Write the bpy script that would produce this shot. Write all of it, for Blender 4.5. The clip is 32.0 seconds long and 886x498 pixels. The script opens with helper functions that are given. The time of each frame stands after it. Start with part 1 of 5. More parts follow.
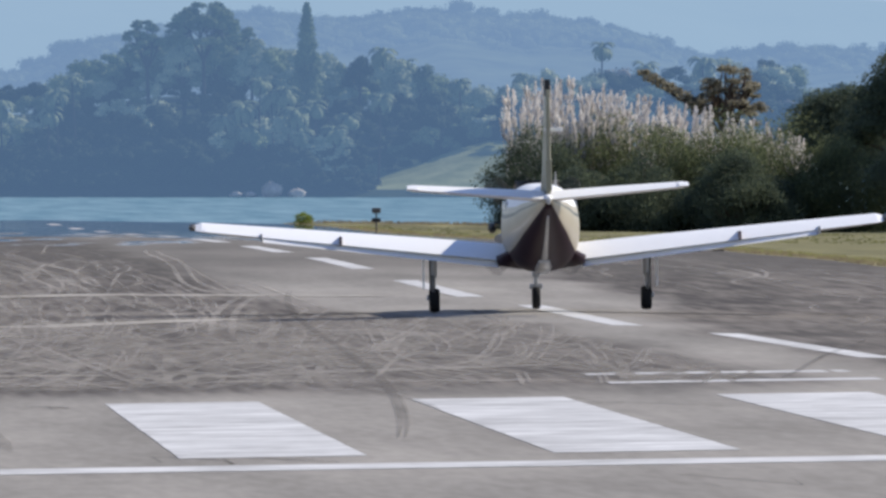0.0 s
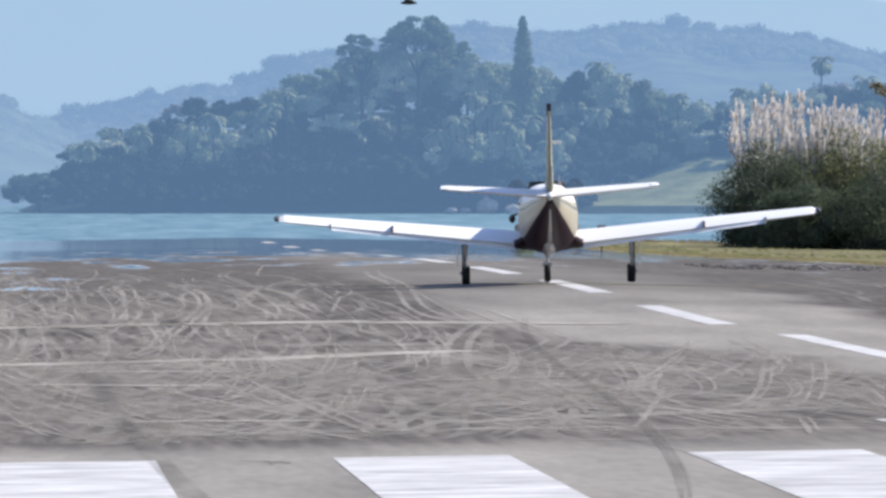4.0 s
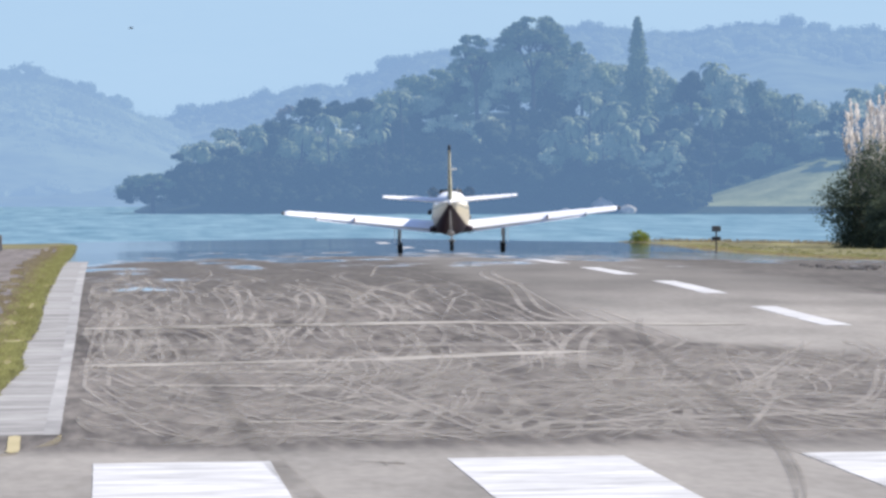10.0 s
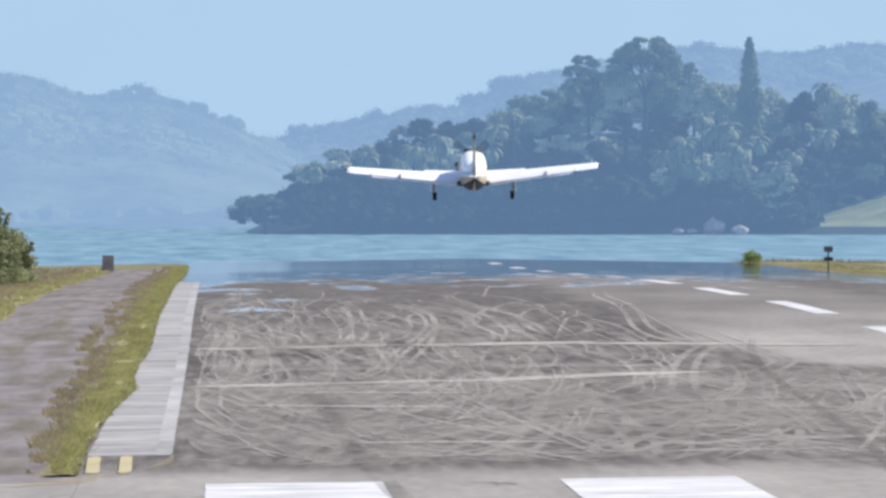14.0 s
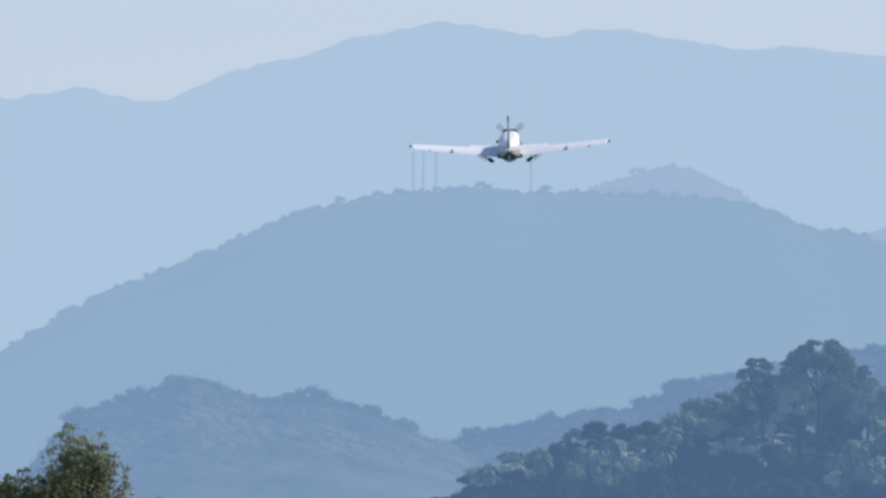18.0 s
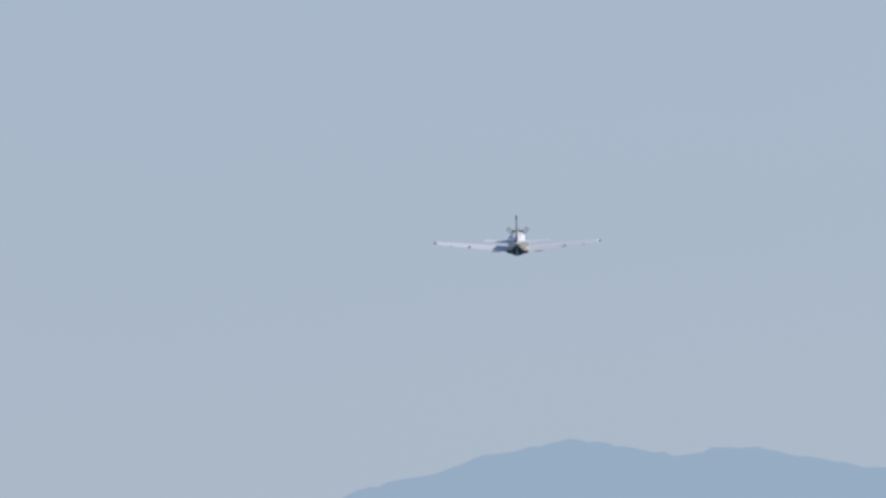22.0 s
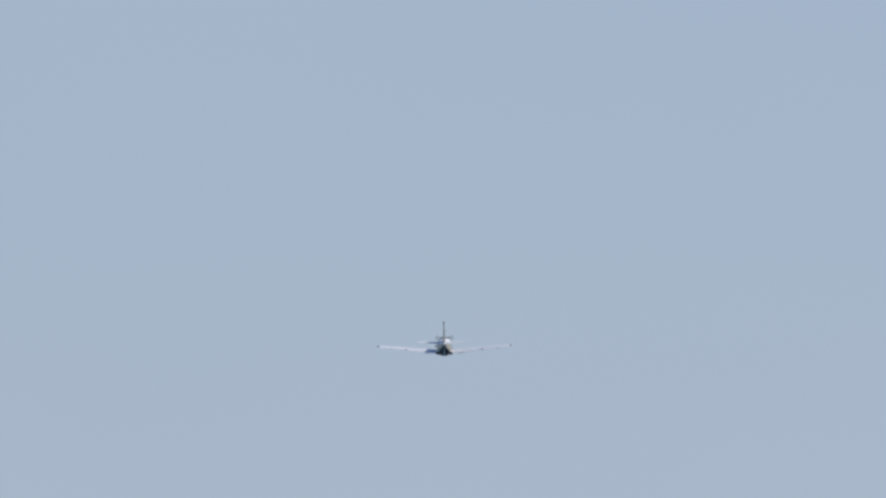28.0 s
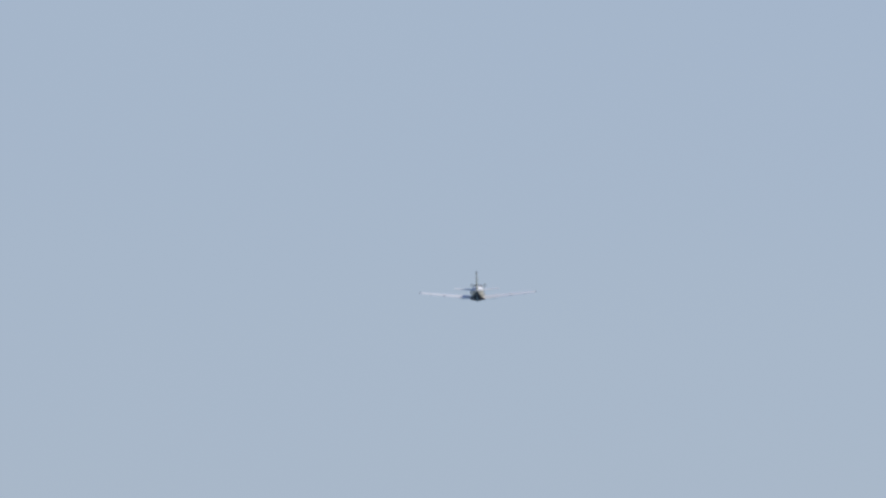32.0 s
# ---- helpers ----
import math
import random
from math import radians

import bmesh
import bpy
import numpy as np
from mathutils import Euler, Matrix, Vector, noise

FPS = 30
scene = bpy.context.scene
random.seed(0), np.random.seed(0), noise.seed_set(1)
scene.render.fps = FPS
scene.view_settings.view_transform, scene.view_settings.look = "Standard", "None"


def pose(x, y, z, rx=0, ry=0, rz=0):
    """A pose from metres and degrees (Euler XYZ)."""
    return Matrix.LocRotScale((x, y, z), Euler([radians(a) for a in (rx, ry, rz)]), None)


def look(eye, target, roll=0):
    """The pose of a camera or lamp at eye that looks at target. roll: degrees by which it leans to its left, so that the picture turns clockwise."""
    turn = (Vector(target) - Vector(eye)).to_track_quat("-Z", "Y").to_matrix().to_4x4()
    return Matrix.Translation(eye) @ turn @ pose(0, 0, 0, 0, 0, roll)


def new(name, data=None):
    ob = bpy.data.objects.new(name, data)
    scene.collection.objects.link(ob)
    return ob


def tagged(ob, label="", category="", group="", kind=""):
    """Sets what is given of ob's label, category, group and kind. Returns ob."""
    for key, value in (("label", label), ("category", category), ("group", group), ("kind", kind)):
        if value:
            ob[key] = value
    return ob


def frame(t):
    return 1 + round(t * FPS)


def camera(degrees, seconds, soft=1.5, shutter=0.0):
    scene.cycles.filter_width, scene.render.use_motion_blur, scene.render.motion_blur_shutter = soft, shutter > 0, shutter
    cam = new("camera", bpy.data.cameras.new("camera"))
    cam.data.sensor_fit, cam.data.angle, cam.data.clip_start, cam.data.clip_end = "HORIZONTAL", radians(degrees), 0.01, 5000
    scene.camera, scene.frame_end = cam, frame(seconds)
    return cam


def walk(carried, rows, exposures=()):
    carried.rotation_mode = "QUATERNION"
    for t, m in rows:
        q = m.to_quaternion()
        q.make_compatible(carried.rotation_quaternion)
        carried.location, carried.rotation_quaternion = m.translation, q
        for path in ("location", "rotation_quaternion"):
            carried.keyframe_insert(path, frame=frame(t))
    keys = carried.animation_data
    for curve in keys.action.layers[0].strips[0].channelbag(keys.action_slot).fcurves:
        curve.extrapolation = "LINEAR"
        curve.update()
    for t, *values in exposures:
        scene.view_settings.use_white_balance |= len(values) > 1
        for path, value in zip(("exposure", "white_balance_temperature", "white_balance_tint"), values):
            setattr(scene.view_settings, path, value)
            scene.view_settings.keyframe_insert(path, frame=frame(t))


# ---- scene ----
# The sea lies at z = 0, the runway runs along +y, the tripod stands beside its left edge.
EYE = 5.0
cam = camera(3.742, 32.0, soft=2.9)

# seconds, turn to the right and tilt in degrees
PAN = [(1.1, 2.960, -0.328), (1.5, 2.9117, -0.2745), (2, 2.7474, -0.2626), (2.5, 2.5115, -0.3151),
       (3, 2.3066, -0.3223), (3.5, 2.1087, -0.3294), (4, 1.9204, -0.3103), (4.5, 1.7844, -0.2554), (6.5, 1.5244, -0.1719),
       (7, 1.4958, -0.1623), (7.5, 1.4147, -0.1504), (8, 1.3169, -0.1456), (8.5, 1.2405, -0.1456), (9, 1.3049, -0.2053),
       (9.5, 1.3789, -0.2745), (10, 1.4362, -0.3080), (10.5, 1.4147, -0.3080), (11, 1.3431, -0.2817), (11.5, 1.2667, -0.2626),
       (12, 1.2071, -0.2459), (12.5, 1.1594, -0.2316), (13, 1.1093, -0.2340), (13.5, 1.0472, -0.2483), (15.5, 0.6732, 0.0645),
       (16, 0.5896, 0.1958), (16.5, 0.4798, 0.3748), (17, 0.4011, 0.5682), (17.5, 0.3127, 0.7830), (18, 0.2292, 1.0575),
       (18.5, 0.1600, 1.2651), (19, 0.0788, 1.4774), (19.5, 0.0024, 1.6754), (20, -0.0668, 1.8758), (20.5, -0.1432, 2.1309),
       (21, -0.1981, 2.3797), (21.5, -0.2602, 2.5656), (22, -0.3247, 2.8229), (22.5, -0.3772, 3.0727), (23, -0.4286, 3.0718),
       (23.5, -0.4578, 3.0851), (24, -0.4319, 3.1766), (24.5, -0.4079, 3.2729), (25, -0.3977, 3.3572), (25.5, -0.3927, 3.4553),
       (27.5, -0.4538, 3.9527), (28, -0.4719, 4.0717), (28.5, -0.5007, 4.1959), (29, -0.5523, 4.2164), (29.5, -0.6134, 4.0986),
       (30, -0.6663, 4.0697), (30.5, -0.7212, 4.0588), (31, -0.7609, 4.0811), (31.5, -0.7950, 4.1222), (32, -0.8284, 4.1670)]
# the first second: the camera closes in
START = [(0, -0.37, -21.5, 2.818, -0.377), (0.2, -0.36, -20.6, 2.833, -0.374), (0.4, -0.30, -16.8, 2.862, -0.369), (0.6, -0.19, -10.4, 2.910, -0.362), (0.8, -0.07, -4.0, 2.955, -0.352), (1.0, 0, -0.4, 2.966, -0.337)]
rows = [(t, pose(x, y, EYE, 90 + p, 0, -a)) for t, x, y, a, p in START]
rows += [(t, pose(0, 0, EYE, 90 + p, 0, -a)) for t, a, p in PAN]
walk(cam, rows, exposures=[(0, -0.03, 6740, 10), (2, 0.13, 6740, 10), (4, 0.30, 6740, 10), (8, 0.48, 6820, 10), (13, 0.48, 6820, 10), (16, 0.28, 6820, 9), (17, 0.29, 6980, 9),
                           (18, -0.17, 6450, 10), (20, -0.43, 6400, 11), (21, -0.6, 6400, 11), (23, -0.59, 6440, 10), (25.5, -0.60, 6430, 10), (28, -0.62, 6370, 10), (30, -0.60, 6410, 10), (32, -0.60, 6410, 10)])

# ---- world and sun ----
SUN_AZ, SUN_EL = 70.0, 38.0      # degrees to the right of the runway's direction, and up
world = bpy.data.worlds.new("sky")
scene.world = world
world.use_nodes = True
wn = world.node_tree.nodes
sky = wn.new("ShaderNodeTexSky")
sky.sky_type = "NISHITA"
sky.sun_disc = False
sky.sun_elevation = radians(SUN_EL)
sky.sun_rotation = radians(SUN_AZ)
sky.air_density, sky.dust_density, sky.ozone_density = 1.0, 0.1, 3.5
wn["Background"].inputs["Strength"].default_value = 0.14
# thin veils of high cloud, and the blue of the humid air
wco, wmap, wnoise, wramp = wn.new("ShaderNodeTexCoord"), wn.new("ShaderNodeMapping"), wn.new("ShaderNodeTexNoise"), wn.new("ShaderNodeValToRGB")
wmap.inputs["Scale"].default_value = (14, 14, 34)
wnoise.inputs["Scale"].default_value, wnoise.inputs["Detail"].default_value = 1.0, 3.0
wramp.color_ramp.elements[0].color, wramp.color_ramp.elements[1].color = (0.96, 0.94, 1.14, 1), (1.05, 1.0, 1.13, 1)
wramp.color_ramp.elements[0].position, wramp.color_ramp.elements[1].position = 0.35, 0.7
wmul = wn.new("ShaderNodeMix")
wmul.data_type, wmul.blend_type = "RGBA", "MULTIPLY"
wmul.inputs["Factor"].default_value = 1.0
wl = world.node_tree.links
wl.new(wco.outputs["Generated"], wmap.inputs["Vector"])
wl.new(wmap.outputs[0], wnoise.inputs["Vector"])
wl.new(wnoise.outputs["Fac"], wramp.inputs["Fac"])
wl.new(sky.outputs[0], wmul.inputs[6])
wl.new(wramp.outputs["Color"], wmul.inputs[7])
# humid haze that pales the sky towards the horizon
wsep, wlow, whaze = wn.new("ShaderNodeSeparateXYZ"), wn.new("ShaderNodeMapRange"), wn.new("ShaderNodeMix")
wl.new(wco.outputs["Generated"], wsep.inputs[0])
wl.new(wsep.outputs["Z"], wlow.inputs["Value"])
wlow.interpolation_type = "SMOOTHSTEP"
wlow.inputs["From Min"].default_value, wlow.inputs["From Max"].default_value = 0.0, 0.6
wlow.inputs["To Min"].default_value, wlow.inputs["To Max"].default_value = 0.85, 0.0
whaze.data_type = "RGBA"
whaze.inputs[7].default_value = (4.17, 4.97, 6.08, 1)
wl.new(wlow.outputs["Result"], whaze.inputs["Factor"])
wl.new(wmul.outputs[2], whaze.inputs[6])
wl.new(whaze.outputs[2], wn["Background"].inputs["Color"])
sun_data = bpy.data.lights.new("sun", "SUN")
sun_data.energy, sun_data.angle, sun_data.color = 5.0, radians(0.53), (1.0, 0.945, 0.86)
sun = new("sun", sun_data)
sun.matrix_world = look((0, 0, 0), (-math.sin(radians(SUN_AZ)) * math.cos(radians(SUN_EL)),
                                    -math.cos(radians(SUN_AZ)) * math.cos(radians(SUN_EL)), -math.sin(radians(SUN_EL))))


# ---- materials ----
def material(name, a, b, rough=0.8, scale=2.0, fine=30.0, metal=0.0, spec=0.3, bump=0.0, island=0.0, stretch=(1, 1, 1)):
    """A surface between two colours: broad blotches and fine grain, with relief."""
    m = bpy.data.materials.new(name)
    m.use_nodes = True
    n, l = m.node_tree.nodes, m.node_tree.links
    p = n["Principled BSDF"]
    p.inputs["Roughness"].default_value, p.inputs["Metallic"].default_value = rough, metal
    p.inputs["Specular IOR Level"].default_value = spec
    co = n.new("ShaderNodeTexCoord")
    mp = n.new("ShaderNodeMapping")
    mp.inputs["Scale"].default_value = stretch
    l.new(co.outputs["Object"], mp.inputs["Vector"])
    big, small = n.new("ShaderNodeTexNoise"), n.new("ShaderNodeTexNoise")
    for t, s, d in ((big, scale, 4), (small, fine, 3)):
        t.inputs["Scale"].default_value, t.inputs["Detail"].default_value = s, d
        l.new(mp.outputs[0], t.inputs["Vector"])
    mix = n.new("ShaderNodeMath")
    mix.operation = "MULTIPLY_ADD"
    mix.inputs[1].default_value = 0.45
    l.new(small.outputs["Fac"], mix.inputs[0])
    half = n.new("ShaderNodeMath")
    half.operation = "MULTIPLY_ADD"
    half.inputs[1].default_value, half.inputs[2].default_value = 1.1, -0.27
    l.new(big.outputs["Fac"], half.inputs[0])
    l.new(half.outputs[0], mix.inputs[2])
    fac = mix
    if island:
        geo = n.new("ShaderNodeNewGeometry")
        isl = n.new("ShaderNodeMath")
        isl.operation = "MULTIPLY_ADD"
        isl.inputs[1].default_value = island
        l.new(geo.outputs["Random Per Island"], isl.inputs[0])
        sub = n.new("ShaderNodeMath")
        sub.operation = "SUBTRACT"
        sub.inputs[1].default_value = island / 2
        l.new(mix.outputs[0], sub.inputs[0])
        l.new(sub.outputs[0], isl.inputs[2])
        fac = isl
    ramp = n.new("ShaderNodeValToRGB")
    ramp.color_ramp.elements[0].color, ramp.color_ramp.elements[1].color = (*a, 1), (*b, 1)
    ramp.color_ramp.elements[0].position, ramp.color_ramp.elements[1].position = 0.2, 0.8
    l.new(fac.outputs[0], ramp.inputs["Fac"])
    l.new(ramp.outputs["Color"], p.inputs["Base Color"])
    if bump:
        bn = n.new("ShaderNodeBump")
        bn.inputs["Strength"].default_value, bn.inputs["Distance"].default_value = bump, 0.05
        l.new(small.outputs["Fac"], bn.inputs["Height"])
        l.new(bn.outputs["Normal"], p.inputs["Normal"])
    return m


def worn(m, low, high, scale=0.8, stretch=(1, 1, 1), peak=1.0):
    """Lets the ground show through where a mark is worn thin."""
    n, l = m.node_tree.nodes, m.node_tree.links
    co, t, k = n.new("ShaderNodeTexCoord"), n.new("ShaderNodeTexNoise"), n.new("ShaderNodeMapRange")
    clear, mx = n.new("ShaderNodeBsdfTransparent"), n.new("ShaderNodeMixShader")
    t.inputs["Scale"].default_value, t.inputs["Detail"].default_value = scale, 4
    k.inputs["From Min"].default_value, k.inputs["From Max"].default_value = low, high
    k.inputs["To Max"].default_value = peak
    mp = n.new("ShaderNodeMapping")
    mp.inputs["Scale"].default_value = stretch
    l.new(co.outputs["Object"], mp.inputs["Vector"])
    l.new(mp.outputs[0], t.inputs["Vector"])
    l.new(t.outputs["Fac"], k.inputs["Value"])
    l.new(k.outputs["Result"], mx.inputs[0])
    l.new(clear.outputs[0], mx.inputs[1])
    l.new(n["Principled BSDF"].outputs[0], mx.inputs[2])
    l.new(mx.outputs[0], n["Material Output"].inputs["Surface"])
    return m


def haze_glow(m, air, share):
    """Adds that share of emission: haze painted into the far backdrop's material."""
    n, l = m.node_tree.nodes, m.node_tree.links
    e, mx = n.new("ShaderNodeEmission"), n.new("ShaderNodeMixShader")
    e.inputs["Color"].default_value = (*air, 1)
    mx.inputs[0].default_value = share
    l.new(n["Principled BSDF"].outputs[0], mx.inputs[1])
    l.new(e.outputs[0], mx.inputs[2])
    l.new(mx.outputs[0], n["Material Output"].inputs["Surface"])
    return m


def runway_asphalt():
    """Pale worn asphalt; two lanes dirtied by tyres; made glossy towards the far end to imitate a heat mirage."""
    m = material("asphalt", (0.195, 0.182, 0.162), (0.385, 0.357, 0.318), 0.95, 0.45, 7, spec=0.08, stretch=(1, 0.1, 1))
    n, l = m.node_tree.nodes, m.node_tree.links
    p = n["Principled BSDF"]
    clean = p.inputs["Base Color"].links[0].from_socket
    co, sep = n.new("ShaderNodeTexCoord"), n.new("ShaderNodeSeparateXYZ")
    l.new(co.outputs["Object"], sep.inputs[0])

    def math_node(op, a, bb, cc=0.0):
        k = n.new("ShaderNodeMath")
        k.operation = op
        for i, v in enumerate((a, bb, cc)):
            if isinstance(v, (int, float)):
                k.inputs[i].default_value = v
            else:
                l.new(v, k.inputs[i])
        return k.outputs[0]

    def band(v, a, bb):
        k = n.new("ShaderNodeMapRange")
        k.interpolation_type = "SMOOTHSTEP"
        k.inputs["From Min"].default_value, k.inputs["From Max"].default_value = a, bb
        l.new(v, k.inputs["Value"])
        return k.outputs["Result"]

    def speckle(scale, stretch, detail=4):
        mp, t = n.new("ShaderNodeMapping"), n.new("ShaderNodeTexNoise")
        mp.inputs["Scale"].default_value = stretch
        l.new(co.outputs["Object"], mp.inputs["Vector"])
        l.new(mp.outputs[0], t.inputs["Vector"])
        t.inputs["Scale"].default_value, t.inputs["Detail"].default_value = scale, detail
        return t.outputs["Fac"]

    wob = speckle(0.06, (1, 1, 1), 2)
    off = math_node("ABSOLUTE", math_node("MULTIPLY_ADD", wob, 3.0, math_node("SUBTRACT", sep.outputs["X"], 14.8)), 0)
    close = math_node("MULTIPLY_ADD", band(math_node("MULTIPLY_ADD", wob, 14.0, sep.outputs["Y"]), 200, 262), -2.8, 2.8)
    lanes = math_node("MULTIPLY", band(math_node("ADD", off, close), 3.0, 4.6), band(math_node("MULTIPLY_ADD", wob, 8.0, sep.outputs["Y"]), 142, 152))
    blot = n.new("ShaderNodeValToRGB")
    blot.color_ramp.elements[0].color, blot.color_ramp.elements[1].color = (0.066, 0.058, 0.053, 1), (0.215, 0.192, 0.168, 1)
    blot.color_ramp.elements[0].position, blot.color_ramp.elements[1].position = 0.42, 0.60
    grain = math_node("MULTIPLY_ADD", speckle(5.5, (1, 0.035, 1), 6), 0.45, math_node("MULTIPLY", speckle(0.2, (1, 0.3, 1), 3), 0.25))
    l.new(math_node("MULTIPLY_ADD", speckle(1.3, (1, 0.1, 1), 5), 0.3, grain), blot.inputs["Fac"])
    mix = n.new("ShaderNodeMix")
    mix.data_type = "RGBA"
    beyond = band(math_node("MULTIPLY_ADD", wob, 6.0, sep.outputs["Y"]), 209, 213)
    l.new(math_node("MULTIPLY", lanes, math_node("MULTIPLY_ADD", beyond, 0.08, 0.88)), mix.inputs["Factor"])
    l.new(clean, mix.inputs[6])
    l.new(blot.outputs["Color"], mix.inputs[7])
    # darker towards the far end
    far_tone = n.new("ShaderNodeMix")
    far_tone.data_type = "RGBA"
    l.new(math_node("MULTIPLY", band(math_node("MULTIPLY_ADD", wob, 30.0, sep.outputs["Y"]), 275, 330), 0.58), far_tone.inputs["Factor"])
    l.new(mix.outputs[2], far_tone.inputs[6])
    far_tone.inputs[7].default_value = (0.10, 0.092, 0.082, 1)
    l.new(far_tone.outputs[2], p.inputs["Base Color"])
    # low roughness at the far end stands in for the mirage's mirror band
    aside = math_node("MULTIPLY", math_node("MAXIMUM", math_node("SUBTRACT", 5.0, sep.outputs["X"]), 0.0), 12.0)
    mirage_gloss = band(math_node("MULTIPLY_ADD", speckle(1.0, (0.4, 0.04, 1), 5), 560.0, math_node("ADD", sep.outputs["Y"], aside)), 712, 766)
    l.new(math_node("MULTIPLY_ADD", mirage_gloss, -0.918, 0.95), p.inputs["Roughness"])
    l.new(math_node("MULTIPLY_ADD", mirage_gloss, 0.7, 0.08), p.inputs["Specular IOR Level"])
    return m


ASPHALT = runway_asphalt()
EDGE_SLAB = material("edge_slab", (0.19, 0.184, 0.174), (0.46, 0.447, 0.425), 0.95, 0.5, 5, spec=0.05)
SHOULDER = material("old_asphalt", (0.13, 0.114, 0.108), (0.28, 0.252, 0.242), 0.95, 1.6, 9, spec=0.05, stretch=(1, 0.12, 1))
PAINT = material("road_paint", (0.37, 0.365, 0.355), (0.74, 0.735, 0.72), 0.85, 1.5, 7, spec=0.15, stretch=(0.6, 0.6, 1))
EDGE_PAINT = material("worn_edge_paint", (0.235, 0.229, 0.219), (0.475, 0.463, 0.442), 0.9, 0.5, 4, spec=0.1, stretch=(1, 0.2, 1))
YELLOW_FAINT = worn(material("faded_yellow_paint", (0.36, 0.29, 0.16), (0.50, 0.42, 0.26), 0.9, 0.5, 6, spec=0.1), 0.25, 0.7, 1.4, (1, 0.3, 1), 0.55)
YELLOW = material("yellow_paint", (0.35, 0.29, 0.16), (0.52, 0.45, 0.27), 0.9, 0.5, 6, spec=0.1)
RUBBER = worn(material("rubber_mark", (0.14, 0.13, 0.118), (0.21, 0.195, 0.175), 0.95, 0.4, 6, spec=0.05), 0.2, 0.7, 1.5, (1, 0.1, 1), 0.48)
RUBBER_FAINT = worn(material("faint_rubber", (0.14, 0.13, 0.118), (0.21, 0.195, 0.175), 0.95, 0.4, 6, spec=0.05), 0.3, 0.8, 1.5, (1, 0.1, 1), 0.45)
DUST = worn(material("dust_mark", (0.36, 0.332, 0.295), (0.53, 0.49, 0.44), 0.95, 0.7, 8, spec=0.05), 0.24, 0.68, 0.5, (1, 0.12, 1), 0.64)
SEAM = worn(material("seam_dust", (0.36, 0.335, 0.295), (0.50, 0.465, 0.41), 0.95, 0.7, 8, spec=0.05), 0.05, 0.45, 0.9, (1, 0.1, 1), 0.95)
DUST_BAND = worn(material("dust_band", (0.27, 0.25, 0.22), (0.40, 0.37, 0.33), 0.95, 0.7, 8, spec=0.05), 0.28, 0.70, 0.8, (1, 0.14, 1), 0.72)
GRASS = material("dry_grass", (0.115, 0.107, 0.062), (0.275, 0.255, 0.13), 0.95, 0.5, 9, spec=0.05, stretch=(1, 0.2, 1))
VERGE = material("verge_grass", (0.21, 0.16, 0.10), (0.35, 0.32, 0.15), 0.95, 2.2, 12, spec=0.05, stretch=(1, 0.12, 1))
TUFTS = worn(material("grass_tufts", (0.19, 0.16, 0.10), (0.26, 0.235, 0.12), 0.95, 2.2, 12, spec=0.05, stretch=(1, 0.12, 1)), 0.48, 0.78, 2.0, (1, 0.03, 1), 0.5)
SEA = material("sea_water", (0.055, 0.155, 0.215), (0.21, 0.335, 0.395), 0.6, 0.3, 1.6, spec=0.1, stretch=(1, 0.05, 1))
SOIL = material("soil_edge", (0.05, 0.042, 0.032), (0.12, 0.10, 0.075), 0.95, 2.0, 10, spec=0.05, stretch=(1, 0.05, 1))


def thin(m, share=0.4):
    """Leaves let part of the light through."""
    n, l = m.node_tree.nodes, m.node_tree.links
    t, mx = n.new("ShaderNodeBsdfTranslucent"), n.new("ShaderNodeMixShader")
    l.new(n["Principled BSDF"].inputs["Base Color"].links[0].from_socket, t.inputs["Color"])
    mx.inputs[0].default_value = share
    l.new(n["Principled BSDF"].outputs[0], mx.inputs[1])
    l.new(t.outputs[0], mx.inputs[2])
    l.new(mx.outputs[0], n["Material Output"].inputs["Surface"])
    return m


BLADES_FRESH = thin(material("fresh_grass_blades", (0.26, 0.25, 0.10), (0.48, 0.47, 0.19), 0.9, 2.2, 8, island=0.5, spec=0.05, stretch=(1, 0.05, 1)), 0.5)
BLADES = thin(material("grass_blades", (0.27, 0.21, 0.14), (0.45, 0.385, 0.225), 0.9, 2.2, 8, island=0.5, spec=0.05, stretch=(1, 0.05, 1)), 0.5)
VERGE_GREEN = thin(material("green_tussocks", (0.17, 0.17, 0.08), (0.31, 0.305, 0.13), 0.9, 2.2, 8, island=0.5, spec=0.05), 0.45)
ROCK_DARK = material("dark_stone", (0.06, 0.055, 0.05), (0.16, 0.15, 0.14), 0.9, 2.0, 9, spec=0.1, bump=0.3)
LEAF = thin(material("leaves", (0.085, 0.11, 0.064), (0.23, 0.26, 0.132), 0.7, 0.4, 3, island=0.5, spec=0.15), 0.66)
# the slightly blue base colour stands in for haze over dark leaves
LEAF_DEEP = thin(material("deep_leaves", (0.058, 0.08, 0.062), (0.16, 0.195, 0.122), 0.7, 0.4, 3, island=0.4, spec=0.15), 0.5)
LEAF_PALE = thin(material("pale_leaves", (0.13, 0.155, 0.09), (0.39, 0.42, 0.235), 0.7, 0.4, 3, island=0.7, spec=0.15))
LEAF_LIME = thin(material("lime_leaves", (0.14, 0.20, 0.03), (0.34, 0.38, 0.08), 0.7, 0.6, 4, island=0.6, spec=0.1))
LEAF_BROWN = thin(material("brown_leaves", (0.19, 0.175, 0.135), (0.38, 0.35, 0.25), 0.7, 0.4, 3, island=0.6, spec=0.15))
PLUME = thin(material("reed_plumes", (0.58, 0.535, 0.495), (0.84, 0.80, 0.755), 0.9, 0.6, 4, island=0.6, spec=0.05), 0.5)
